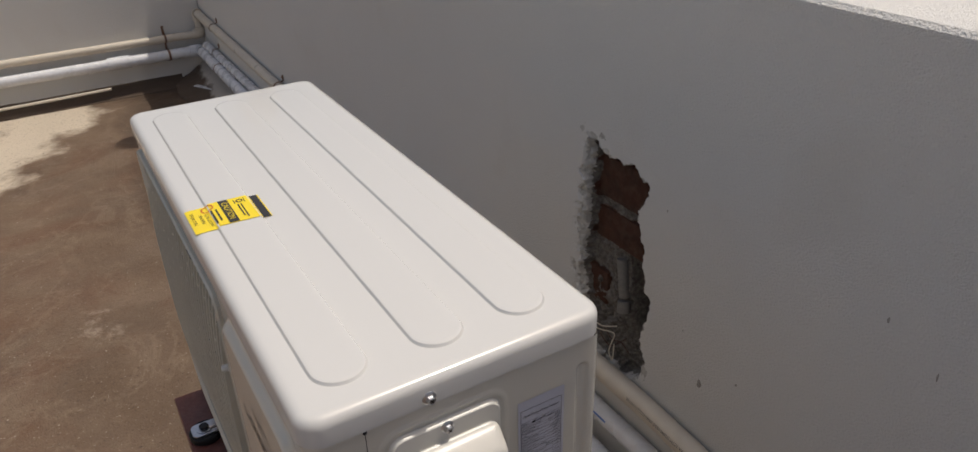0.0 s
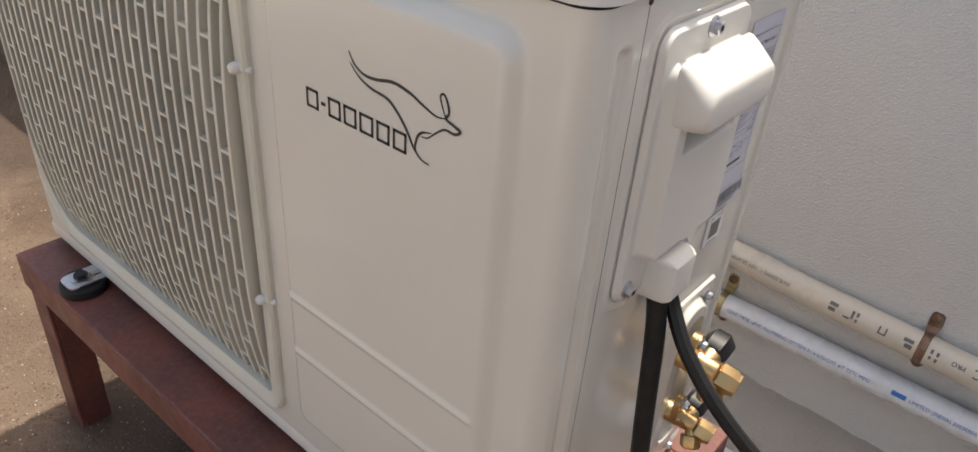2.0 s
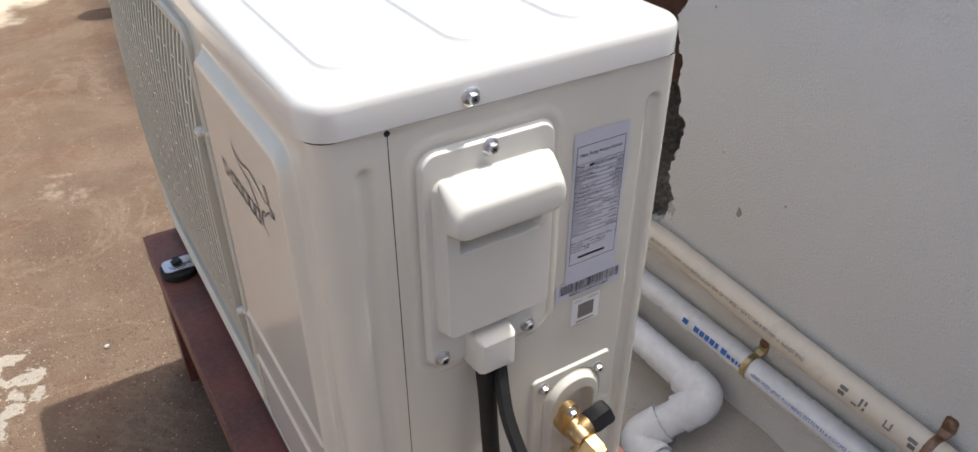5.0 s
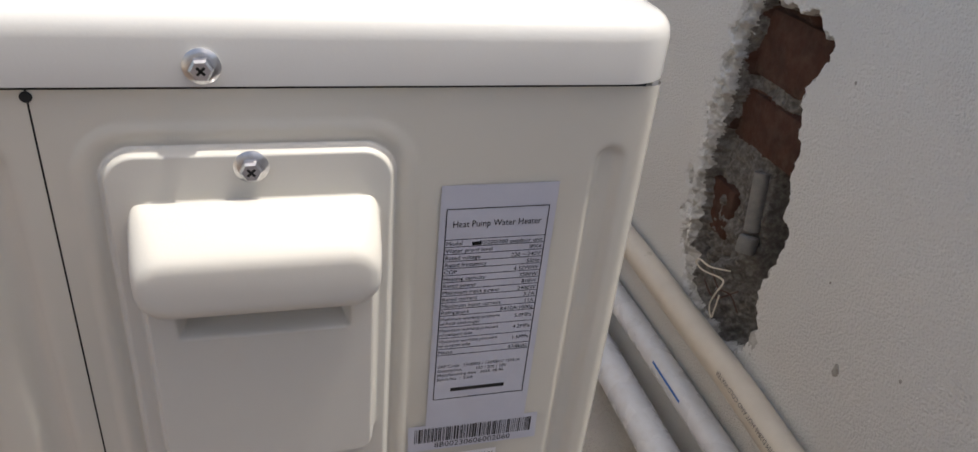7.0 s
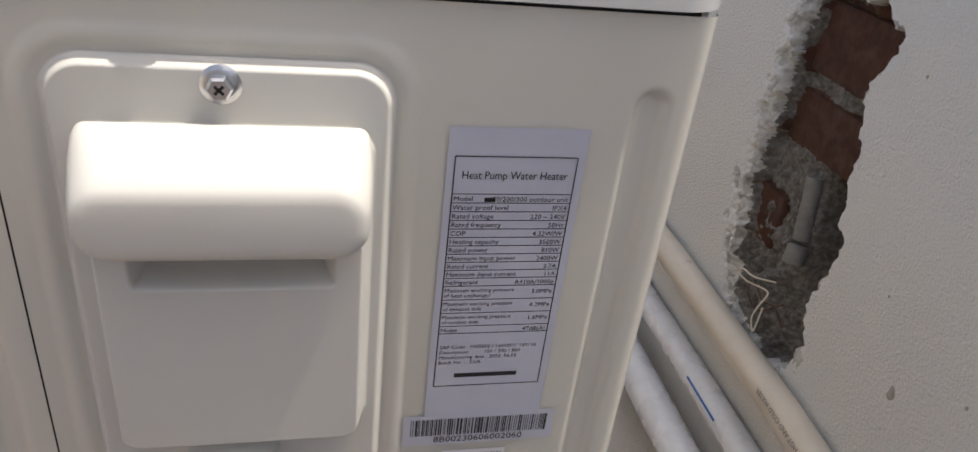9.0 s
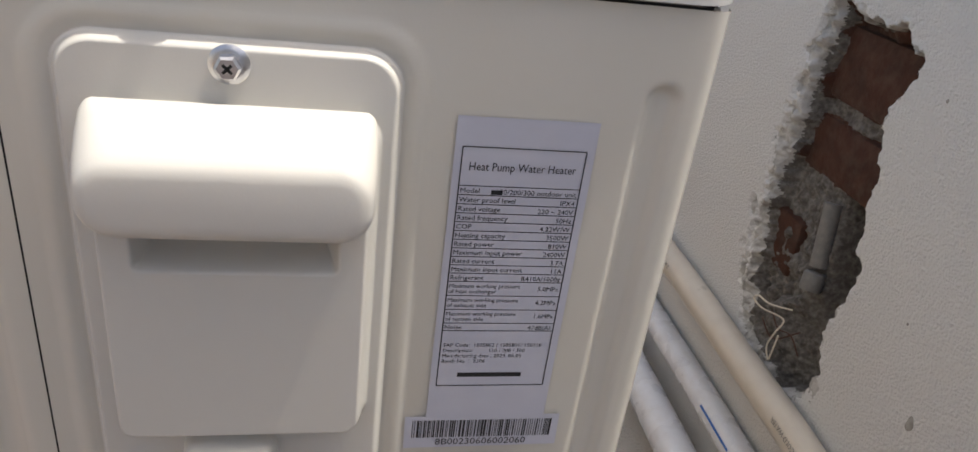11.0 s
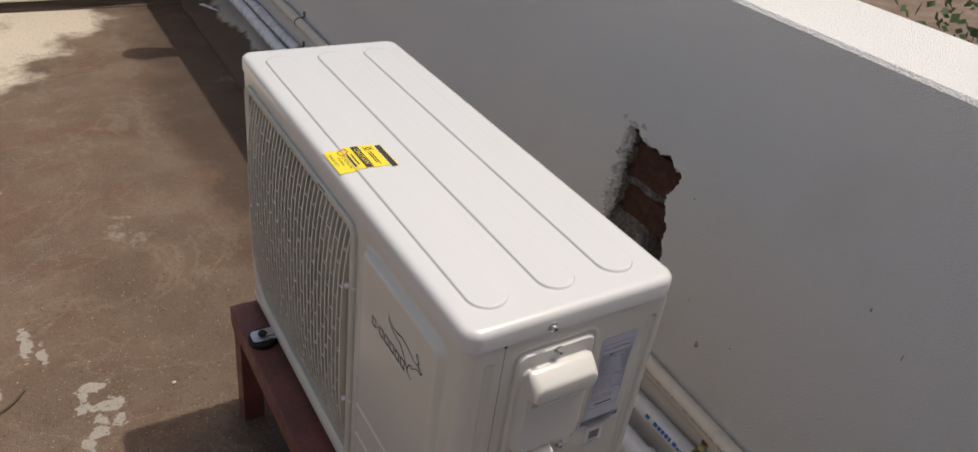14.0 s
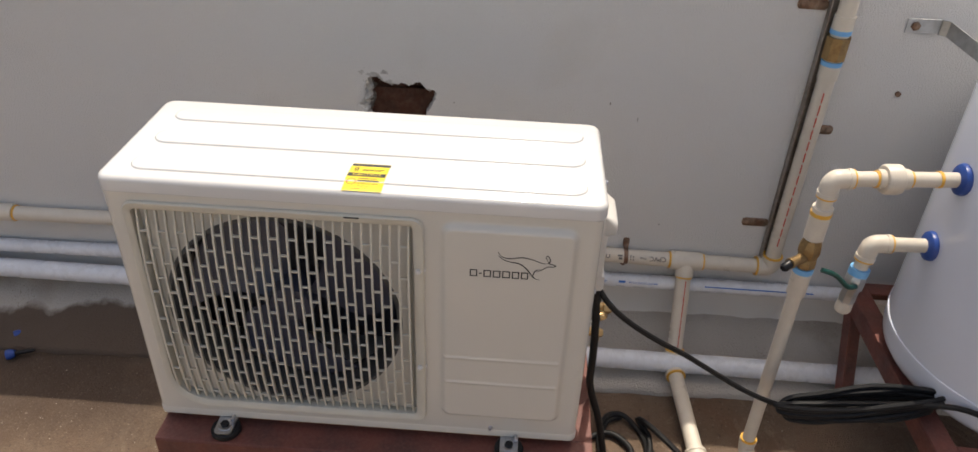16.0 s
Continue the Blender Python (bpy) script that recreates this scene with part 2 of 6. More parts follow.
def muddy_concrete():
    """Terrace concrete under dried brown mud, with pale bare patches, grit and a few cement splashes."""
    m = bpy.data.materials.new("muddy_concrete")
    m.use_nodes = True
    n, l = m.node_tree.nodes, m.node_tree.links
    p = n["Principled BSDF"]
    p.inputs["Roughness"].default_value = 0.75
    tc = n.new("ShaderNodeTexCoord")

    def tex(scale, detail, lo, hi, top, rough=0.55, distort=0.0, shift=0.0):
        mp = n.new("ShaderNodeMapping")
        mp.inputs["Location"].default_value = (shift, shift * 0.7, 0)
        l.new(tc.outputs["Object"], mp.inputs["Vector"])
        t = n.new("ShaderNodeTexNoise")
        t.inputs["Scale"].default_value, t.inputs["Detail"].default_value = scale, detail
        t.inputs["Roughness"].default_value, t.inputs["Distortion"].default_value = rough, distort
        l.new(mp.outputs["Vector"], t.inputs["Vector"])
        r = n.new("ShaderNodeMapRange")
        r.inputs["From Min"].default_value, r.inputs["From Max"].default_value, r.inputs["To Max"].default_value = lo, hi, top
        l.new(t.outputs["Fac"], r.inputs["Value"])
        return t, r.outputs["Result"]

    def over(a, b, fac):
        x = n.new("ShaderNodeMix")
        x.data_type = "RGBA"
        l.new(fac, x.inputs["Factor"])
        if isinstance(a, tuple):
            x.inputs["A"].default_value = (*a, 1)
        else:
            l.new(a, x.inputs["A"])
        x.inputs["B"].default_value = (*b, 1)
        return x.outputs["Result"]

    def math_node(op, a, b=None, c=None):
        x = n.new("ShaderNodeMath")
        x.operation = op
        for i, v in enumerate((a, b, c)):
            if v is None:
                continue
            if isinstance(v, (int, float)):
                x.inputs[i].default_value = v
            else:
                l.new(v, x.inputs[i])
        return x.outputs[0]

    _, f1 = tex(1.3, 6, 0.36, 0.66, 0.9, 0.6, 0.25)
    c = over((0.190, 0.128, 0.085), (0.108, 0.069, 0.045), f1)
    _, f2 = tex(5.5, 8, 0.45, 0.72, 0.65, 0.65, 0.4, 3.1)
    c = over(c, (0.228, 0.163, 0.115), f2)
    # reddish runs where water stood
    _, runs = tex(2.6, 9, 0.47, 0.66, 0.8, 0.62, 1.1, 11.3)
    c = over(c, (0.150, 0.080, 0.047), runs)
    # thin pale lines that drying water left
    t4, _ = tex(2.1, 8, 0, 1, 1, 0.6, 0.8, 15.1)
    rim = n.new("ShaderNodeMapRange")
    rim.inputs["From Min"].default_value, rim.inputs["From Max"].default_value, rim.inputs["To Max"].default_value = 0.012, 0.002, 0.22
    l.new(math_node("ABSOLUTE", math_node("SUBTRACT", t4.outputs["Fac"], 0.53)), rim.inputs["Value"])
    c = over(c, (0.33, 0.255, 0.19), rim.outputs["Result"])
    # pale bare concrete, more of it towards the far wall
    sep = n.new("ShaderNodeSeparateXYZ")
    l.new(tc.outputs["Object"], sep.inputs[0])
    far = n.new("ShaderNodeMapRange")
    far.inputs["From Min"].default_value, far.inputs["From Max"].default_value = -0.35, 0.45
    far.inputs["To Min"].default_value, far.inputs["To Max"].default_value = -0.125, 0.20
    slant = math_node("MULTIPLY", math_node("MAXIMUM", math_node("ADD", sep.outputs["X"], 0.58), 0.0), -1.9)
    l.new(math_node("ADD", math_node("SUBTRACT", sep.outputs["Y"], 2.22), slant), far.inputs["Value"])
    t3, _ = tex(1.9, 9, 0, 1, 1, 0.66, 0.25, 7.7)
    pale = n.new("ShaderNodeMapRange")
    pale.inputs["From Min"].default_value, pale.inputs["From Max"].default_value, pale.inputs["To Max"].default_value = 0.52, 0.66, 0.92
    # and more again on the open side of the terrace
    side = n.new("ShaderNodeMapRange")
    side.inputs["From Min"].default_value, side.inputs["From Max"].default_value, side.inputs["To Max"].default_value = -0.95, -1.9, 0.24
    l.new(sep.outputs["X"], side.inputs["Value"])
    l.new(math_node("ADD", math_node("ADD", t3.outputs["Fac"], far.outputs["Result"]), side.outputs["Result"]), pale.inputs["Value"])
    c = over(c, (0.66, 0.575, 0.465), pale.outputs["Result"])
    # darker brown under the stand and between it and the wall
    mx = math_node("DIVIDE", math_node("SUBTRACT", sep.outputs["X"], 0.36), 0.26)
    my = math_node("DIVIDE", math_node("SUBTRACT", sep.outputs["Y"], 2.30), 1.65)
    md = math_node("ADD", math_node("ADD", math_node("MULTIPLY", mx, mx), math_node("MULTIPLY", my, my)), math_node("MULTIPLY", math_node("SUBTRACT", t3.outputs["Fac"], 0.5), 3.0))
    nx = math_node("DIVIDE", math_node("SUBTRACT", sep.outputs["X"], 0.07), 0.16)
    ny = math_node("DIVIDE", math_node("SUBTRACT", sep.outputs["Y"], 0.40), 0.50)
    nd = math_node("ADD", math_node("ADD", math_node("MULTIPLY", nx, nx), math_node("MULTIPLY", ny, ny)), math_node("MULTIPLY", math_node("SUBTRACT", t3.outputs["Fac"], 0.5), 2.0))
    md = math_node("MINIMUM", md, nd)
    darker = n.new("ShaderNodeMapRange")
    darker.inputs["From Min"].default_value, darker.inputs["From Max"].default_value, darker.inputs["To Max"].default_value = 1.2, 0.5, 0.85
    l.new(md, darker.inputs["Value"])
    c = over(c, (0.070, 0.043, 0.028), darker.outputs["Result"])
    # dried cement splashes
    edge, _ = tex(34, 6, 0, 1, 1, 0.62, 0.3, 1.9)
    lace, _ = tex(85, 5, 0, 1, 1, 0.6, 0.2, 8.3)
    near = None
    for cx, cy, rx, ry in ((-0.315, 0.990, 0.026, 0.011), (-0.338, 0.960, 0.007, 0.022), (-0.334, 0.938, 0.011, 0.010), (-0.287, 0.922, 0.021, 0.017), (-0.312, 0.925, 0.012, 0.008),
                           (-0.275, 0.868, 0.010, 0.016), (-0.311, 0.878, 0.007, 0.016), (-0.320, 0.846, 0.018, 0.014), (-0.343, 0.815, 0.010, 0.014), (-0.385, 0.785, 0.036, 0.012),
                           (-0.545, 1.040, 0.052, 0.062), (-0.575, 0.930, 0.030, 0.024), (-0.548, 0.885, 0.018, 0.024), (-0.43, 1.20, 0.010, 0.040), (-0.40, 1.14, 0.008, 0.022), (-0.49, 1.93, 0.040, 0.012), (-0.56, 1.88, 0.02, 0.02)):
        dx = math_node("DIVIDE", math_node("SUBTRACT", sep.outputs["X"], cx), rx)
        dy = math_node("DIVIDE", math_node("SUBTRACT", sep.outputs["Y"], cy), ry)
        d = math_node("MULTIPLY", math_node("SUBTRACT", math_node("SQRT", math_node("ADD", math_node("MULTIPLY", dx, dx), math_node("MULTIPLY", dy, dy))), 1.0), min(rx, ry))
        near = d if near is None else math_node("MINIMUM", near, d)
    e = math_node("ADD", near, math_node("MULTIPLY", math_node("SUBTRACT", edge.outputs["Fac"], 0.565), 0.055))
    e = math_node("ADD", e, math_node("MULTIPLY", math_node("SUBTRACT", lace.outputs["Fac"], 0.5), 0.018))
    k = n.new("ShaderNodeMapRange")
    k.inputs["From Min"].default_value, k.inputs["From Max"].default_value, k.inputs["To Max"].default_value = 0.0015, -0.0015, 0.88
    l.new(e, k.inputs["Value"])
    c = over(c, (0.42, 0.38, 0.325), k.outputs["Result"])
    _, grit = tex(190, 4, 0.61, 0.67, 0.4, 0.55, 0, 5)
    c = over(c, (0.38, 0.30, 0.23), grit)
    _, pits = tex(90, 6, 0.57, 0.68, 0.7, 0.65, 0, 9)
    c = over(c, (0.055, 0.033, 0.022), pits)
    l.new(c, p.inputs["Base Color"])
    _, rg = tex(3.5, 5, 0.35, 0.65, 1.0, 0.6, 0, 2)
    rr = n.new("ShaderNodeMapRange")
    rr.inputs["To Min"].default_value, rr.inputs["To Max"].default_value = 0.55, 0.9
    l.new(rg, rr.inputs["Value"])
    l.new(rr.outputs["Result"], p.inputs["Roughness"])
    h1, _ = tex(60, 6, 0, 1, 1, 0.6, 0, 4)
    h2, _ = tex(240, 4, 0, 1, 1, 0.6, 0, 6)
    b = n.new("ShaderNodeBump")
    b.inputs["Strength"].default_value, b.inputs["Distance"].default_value = 0.9, 0.006
    l.new(math_node("ADD", h1.outputs["Fac"], h2.outputs["Fac"]), b.inputs["Height"])
    l.new(b.outputs["Normal"], p.inputs["Normal"])
    return m


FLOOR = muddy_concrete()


# ---- building helpers ----
def part(name, bm, mat, parent=None, label="", smooth=True):
    """Links a bmesh as one mesh object, under a thing or a part if one is given."""
    me = bpy.data.meshes.new(name)
    bmesh.ops.recalc_face_normals(bm, faces=bm.faces[:])
    for f in bm.faces:
        f.smooth = smooth
    bm.to_mesh(me)
    bm.free()
    me.materials.append(mat)
    if smooth:
        me.set_sharp_from_angle(angle=radians(38))
    ob = new(name, me)
    if parent is not None:
        ob.parent = parent
    if label:
        ob["label"] = label
    return ob


def raw(name, verts, faces, mats, parent=None, index=None, label="", smooth=True):
    """The same from arrays of corners and faces."""
    me = bpy.data.meshes.new(name)
    me.from_pydata([tuple(v) for v in verts], [], [tuple(f) for f in faces])
    for m in mats:
        me.materials.append(m)
    if index is not None:
        me.polygons.foreach_set("material_index", np.asarray(index, dtype=np.int32))
    me.polygons.foreach_set("use_smooth", [smooth] * len(me.polygons))
    me.update()
    ob = new(name, me)
    if parent is not None:
        ob.parent = parent
    if label:
        ob["label"] = label
    return ob


def thing(name, label, category, group="", kind=""):
    return tagged(new(name), label, category, group, kind)


def box(bm, a, b, bevel=0.0, seg=2):
    r = bmesh.ops.create_cube(bm, size=1.0)
    v = r["verts"]
    bmesh.ops.scale(bm, vec=[max(q - p, 1e-5) for p, q in zip(a, b)], verts=v)
    bmesh.ops.translate(bm, vec=[(p + q) / 2 for p, q in zip(a, b)], verts=v)
    if bevel:
        e = list({e for w in v for e in w.link_edges})
        bmesh.ops.bevel(bm, geom=e, offset=bevel, segments=seg, affect="EDGES", profile=0.5)
    return bm


def loft(bm, loops, close=True, cap0=True, cap1=True):
    rows = [[bm.verts.new(p) for p in lp] for lp in loops]
    k = len(rows[0])
    for a, b in zip(rows, rows[1:]):
        for i in range(k if close else k - 1):
            j = (i + 1) % k
            bm.faces.new((a[i], a[j], b[j], b[i]))
    if cap0:
        bm.faces.new(rows[0][::-1])
    if cap1:
        bm.faces.new(rows[-1])
    return bm


def rrect(cu, cv, w, h, r, n=6):
    """A rounded rectangle as a loop of (u, v)."""
    r = max(min(r, w / 2 - 1e-5, h / 2 - 1e-5), 1e-4)
    out = []
    for sx, sy, a0 in ((1, 1, 0), (-1, 1, 90), (-1, -1, 180), (1, -1, 270)):
        for i in range(n + 1):
            a = radians(a0 + 90 * i / n)
            out.append((cu + sx * (w / 2 - r) + r * math.cos(a), cv + sy * (h / 2 - r) + r * math.sin(a)))
    return out


def rise(bm, cu, cv, w, h, r, profile, place, n=6, cap0=True, cap1=True):
    """Rounded-rectangle rings (inset, depth) set on a face by place(u, v, d)."""
    loft(bm, [[place(u, v, d) for u, v in rrect(cu, cv, w - 2 * i, h - 2 * i, r - i, n)] for i, d in profile], True, cap0, cap1)
    return bm


def basis(way):
    z = Vector(way).normalized()
    x = z.orthogonal().normalized()
    return x, z.cross(x), z


def lathe(bm, origin, way, profile, seg=20, turn=0.0):
    """Rings (distance along, radius) round an axis. seg 6 gives a hexagon."""
    x, y, z = basis(way)
    o = Vector(origin)
    loft(bm, [[o + z * d + (x * math.cos(turn + 2 * math.pi * i / seg) + y * math.sin(turn + 2 * math.pi * i / seg)) * max(r, 1e-5) for i in range(seg)] for d, r in profile])
    return bm


def rod(bm, a, b, r, seg=16):
    a, b = Vector(a), Vector(b)
    return lathe(bm, a, b - a, [(0, r), ((b - a).length, r)], seg)


def rounded_path(pts, bend, n=6):
    pts = [Vector(p) for p in pts]
    out = [pts[0]]
    for a, b, c in zip(pts, pts[1:], pts[2:]):
        d = min(bend, (a - b).length * 0.49, (c - b).length * 0.49)
        p, q = b + (a - b).normalized() * d, b + (c - b).normalized() * d
        for i in range(n + 1):
            t = i / n
            out.append(p * (1 - t) ** 2 + b * 2 * t * (1 - t) + q * t * t)
    return out + [pts[-1]]


def spline(pts, n=8):
    p = [Vector(q) for q in pts]
    p = [p[0] * 2 - p[1]] + p + [p[-1] * 2 - p[-2]]
    out = []
    for a, b, c, d in zip(p, p[1:], p[2:], p[3:]):
        for i in range(n):
            t = i / n
            out.append(0.5 * (b * 2 + (c - a) * t + (a * 2 - b * 5 + c * 4 - d) * t * t + (b * 3 - a - c * 3 + d) * t ** 3))
    return out + [p[-2]]


def tube(bm, path, r, seg=16):
    """A round tube along a path, with its frame carried on from point to point."""
    path = [Vector(p) for p in path]
    keep = [path[0]]
    for p in path[1:]:
        if (p - keep[-1]).length > 1e-4:
            keep.append(p)
    path = keep
    ways = [(b - a).normalized() for a, b in zip(path, path[1:])]
    x = basis(ways[0])[0]
    loops = []
    for i, p in enumerate(path):
        w = (ways[max(i - 1, 0)] + ways[min(i, len(ways) - 1)]).normalized()
        x = (x - w * x.dot(w)).normalized()
        y = w.cross(x)
        rr = r(i / (len(path) - 1)) if callable(r) else r
        loops.append([p + (x * math.cos(2 * math.pi * k / seg) + y * math.sin(2 * math.pi * k / seg)) * rr for k in range(seg)])
    return loft(bm, loops)


def field(name, u0, u1, nu, v0, v1, nv, height, place, mats, parent, pick=None, drop=None, label=""):
    """A sheet over (u, v) whose depth is height(u, v): pressed sheet metal, moulded covers, broken plaster."""
    u, v = np.meshgrid(np.linspace(u0, u1, nu), np.linspace(v0, v1, nv))
    h = height(u, v)
    x, y, z = place(u, v, h)
    verts = np.stack([x.ravel(), y.ravel(), z.ravel()], 1)
    i = np.arange(nu * nv).reshape(nv, nu)
    q = np.stack([i[:-1, :-1], i[:-1, 1:], i[1:, 1:], i[1:, :-1]], -1).reshape(-1, 4)
    cu = (u[:-1, :-1] + u[1:, 1:]).ravel() / 2
    cv = (v[:-1, :-1] + v[1:, 1:]).ravel() / 2
    if drop is not None:
        k = ~drop(cu, cv)
        q, cu, cv = q[k], cu[k], cv[k]
    return raw(name, verts.tolist(), q.tolist(), mats, parent, None if pick is None else pick(cu, cv), label)


def sd_rrect(u, v, u0, u1, v0, v1, r):
    qu = np.abs(u - (u0 + u1) / 2) - (u1 - u0) / 2 + r
    qv = np.abs(v - (v0 + v1) / 2) - (v1 - v0) / 2 + r
    return np.hypot(np.maximum(qu, 0), np.maximum(qv, 0)) + np.minimum(np.maximum(qu, qv), 0) - r


def ramp(sd, width):
    """1 inside, 0 outside, a soft slope of that width inwards from the outline."""
    t = np.clip(-sd / width, 0, 1)
    return t * t * (3 - 2 * t)


def on_end(u, v, d):
    """A place on the unit's end face: u along x, v up, d out of it."""
    return (u, -d, v)


def on_front(u, v, d):
    """A place on the unit's front face: u along y, v up, d out of it."""
    return (XF - d, u, v)


def on_top(u, v, d):
    return (u, v, d)


def words(items, place, line=0.0):
    """Corners and faces of lettering: items of (text, u, v, height, align, width limit), with place(u, v)."""
    verts, faces = [], []
    for text, u, v, size, align, limit in items:
        cu = bpy.data.curves.new("lettering", "FONT")
        cu.body, cu.size, cu.align_x, cu.resolution_u = text, size, align, 2
        ob = bpy.data.objects.new("lettering", cu)
        me = bpy.data.meshes.new_from_object(ob)
        pts = [(w.co.x, w.co.y) for w in me.vertices]
        if pts:
            wide = max(p[0] for p in pts) - min(p[0] for p in pts)
            k = min(1.0, limit / wide) if limit else 1.0
            base = len(verts)
            verts += [place(u + x * k, v + y) for x, y in pts]
            faces += [[base + i for i in f.vertices] for f in me.polygons]
        bpy.data.objects.remove(ob)
        bpy.data.curves.remove(cu)
        bpy.data.meshes.remove(me)
    return verts, faces


def bars(rects, place):
    verts, faces = [], []
    for u0, v0, u1, v1 in rects:
        b = len(verts)
        verts += [place(u0, v0), place(u1, v0), place(u1, v1), place(u0, v1)]
        faces.append([b, b + 1, b + 2, b + 3])
    return verts, faces


def joined(*sets):
    verts, faces = [], []
    for v, f in sets:
        b = len(verts)
        verts += v
        faces += [[b + i for i in q] for q in f]
    return verts, faces


def hex_screw(parent, at, way, r=0.0042, name="screw"):
    """Flanged hexagon screw with a cross recess: washer head, hexagon, dark cross."""
    bm = bmesh.new()
    lathe(bm, at, way, [(0, r * 1.5), (0.0010, r * 1.55), (0.0018, r * 1.3), (0.0022, r * 1.05)], 20)
    lathe(bm, at, way, [(0.0018, r), (0.0052, r), (0.0060, r * 0.8)], 6, 0.3)
    s = part(name, bm, ZINC, parent)
    x, y, z = basis(way)
    o = Vector(at) + z * 0.00615
    bm = bmesh.new()
    for a, b in ((x, y), (y, x)):
        loft(bm, [[o + a * (r * 0.45 * i) + b * (r * 0.11 * j) + z * d for i, j in ((-1, -1), (1, -1), (1, 1), (-1, 1))] for d in (-0.0004, 0.0001)])
    part("cross_recess", bm, GAP, s, smooth=False)
    return s


# ---- ground and walls ----
WX, FY, TOP = 0.663, 3.675, 1.05     # face of the long wall, face of the far wall, parapet height

bm = bmesh.new()
bmesh.ops.create_grid(bm, x_segments=1, y_segments=1, size=250)
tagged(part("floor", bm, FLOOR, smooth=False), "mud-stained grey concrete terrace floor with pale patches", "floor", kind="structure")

HY0, HY1, HZ0, HZ1 = 0.25, 0.60, 0.27, 0.80      # the part of the wall that is broken open
y0, y1, xb, ch = -6.0, FY + 0.25, WX + 0.25, 0.006
vv = [(WX, y, z) for z in (-0.2, HZ0, HZ1, TOP - ch) for y in (y0, HY0, HY1, y1)]
ff = [(4 * r + c, 4 * r + c + 1, 4 * r + c + 5, 4 * r + c + 4) for r in range(3) for c in range(3) if (r, c) != (1, 1)]
b = len(vv)
vv += [(WX + ch, y0, TOP), (WX + ch, y1, TOP), (xb - ch, y0, TOP), (xb - ch, y1, TOP), (xb, y0, TOP - ch), (xb, y1, TOP - ch), (xb, y0, -0.2), (xb, y1, -0.2)]
ff += [(12, 13, 14, 15, b + 1, b), (b, b + 1, b + 3, b + 2), (b + 2, b + 3, b + 5, b + 4), (b + 4, b + 5, b + 7, b + 6)]
ff += [(0, 4, 8, 12, b, b + 2, b + 4, b + 6), (3, b + 7, b + 5, b + 3, b + 1, 15, 11, 7)]
wall = tagged(raw("wall_east", vv, ff, [WALL], smooth=False), "grey sand-plastered parapet wall with a hole broken into it", "wall", kind="structure")

FLECKS = ((0.197, 0.439, 0.0045, 0.0085), (-0.063, 0.720, 0.0018, 0.0045), (-0.131, 0.684, 0.0012, 0.0065), (-0.225, 0.397, 0.002, 0.002), (0.128, 0.486, 0.0017, 0.0022), (0.243, 0.513, 0.0012, 0.0015), (0.300, 0.700, 0.0016, 0.0020))
HOLE = [(0.500, 0.752), (0.47, 0.748), (0.442, 0.738), (0.413, 0.739), (0.380, 0.741), (0.358, 0.730), (0.343, 0.716), (0.350, 0.692), (0.364, 0.668),
        (0.361, 0.637), (0.346, 0.611), (0.345, 0.577), (0.332, 0.530), (0.322, 0.520), (0.337, 0.465), (0.335, 0.425), (0.320, 0.395), (0.333, 0.352),
        (0.381, 0.325), (0.425, 0.337), (0.470, 0.355), (0.494, 0.400), (0.513, 0.490), (0.507, 0.580), (0.503, 0.633), (0.502, 0.690), (0.496, 0.725)]


def fbm(u, v, seed, octaves=4):
    """Smooth layered value noise over (u, v), about -1 to 1."""
    rng = np.random.RandomState(seed)
    out, amp = np.zeros_like(u), 1.0
    for k in range(octaves):
        g = rng.rand(64, 64) * 2 - 1
        a, b2 = u * 2 ** k, v * 2 ** k
        i, j = np.floor(a).astype(int), np.floor(b2).astype(int)
        s, t = a - i, b2 - j
        s, t = s * s * (3 - 2 * s), t * t * (3 - 2 * t)
        i0, i1, j0, j1 = i % 64, (i + 1) % 64, j % 64, (j + 1) % 64
        out += amp * ((g[i0, j0] * (1 - s) + g[i1, j0] * s) * (1 - t) + (g[i0, j1] * (1 - s) + g[i1, j1] * s) * t)
        amp *= 0.55
    return out


def hole_distance(u, v):
    """Signed distance to the ragged outline, negative inside."""
    best, inside = np.full(u.shape, 9.0), np.zeros(u.shape, bool)
    for (au, av), (bu, bv) in zip(HOLE, HOLE[1:] + HOLE[:1]):
        du, dv = bu - au, bv - av
        t = np.clip(((u - au) * du + (v - av) * dv) / (du * du + dv * dv), 0, 1)
        best = np.minimum(best, np.hypot(u - au - t * du, v - av - t * dv))
        inside ^= ((av > v) != (bv > v)) & (u < du * (v - av) / (dv + 1e-12) + au)
    return np.where(inside, -best, best)


def ragged(u, v):
    """Distance to the outline with its crumbs and bites."""
    return hole_distance(u, v) + 0.005 * fbm(u * 52, v * 52, 3, 2) + 0.0026 * fbm(u * 170, v * 170, 15, 2)


def far_side(u, v):
    """1 along the far edge and the foot of the hole, where the cut slopes towards the opening."""
    return np.clip((u - 0.43) / 0.03 + np.clip((0.40 - v) / 0.03, 0, 1), 0, 1)


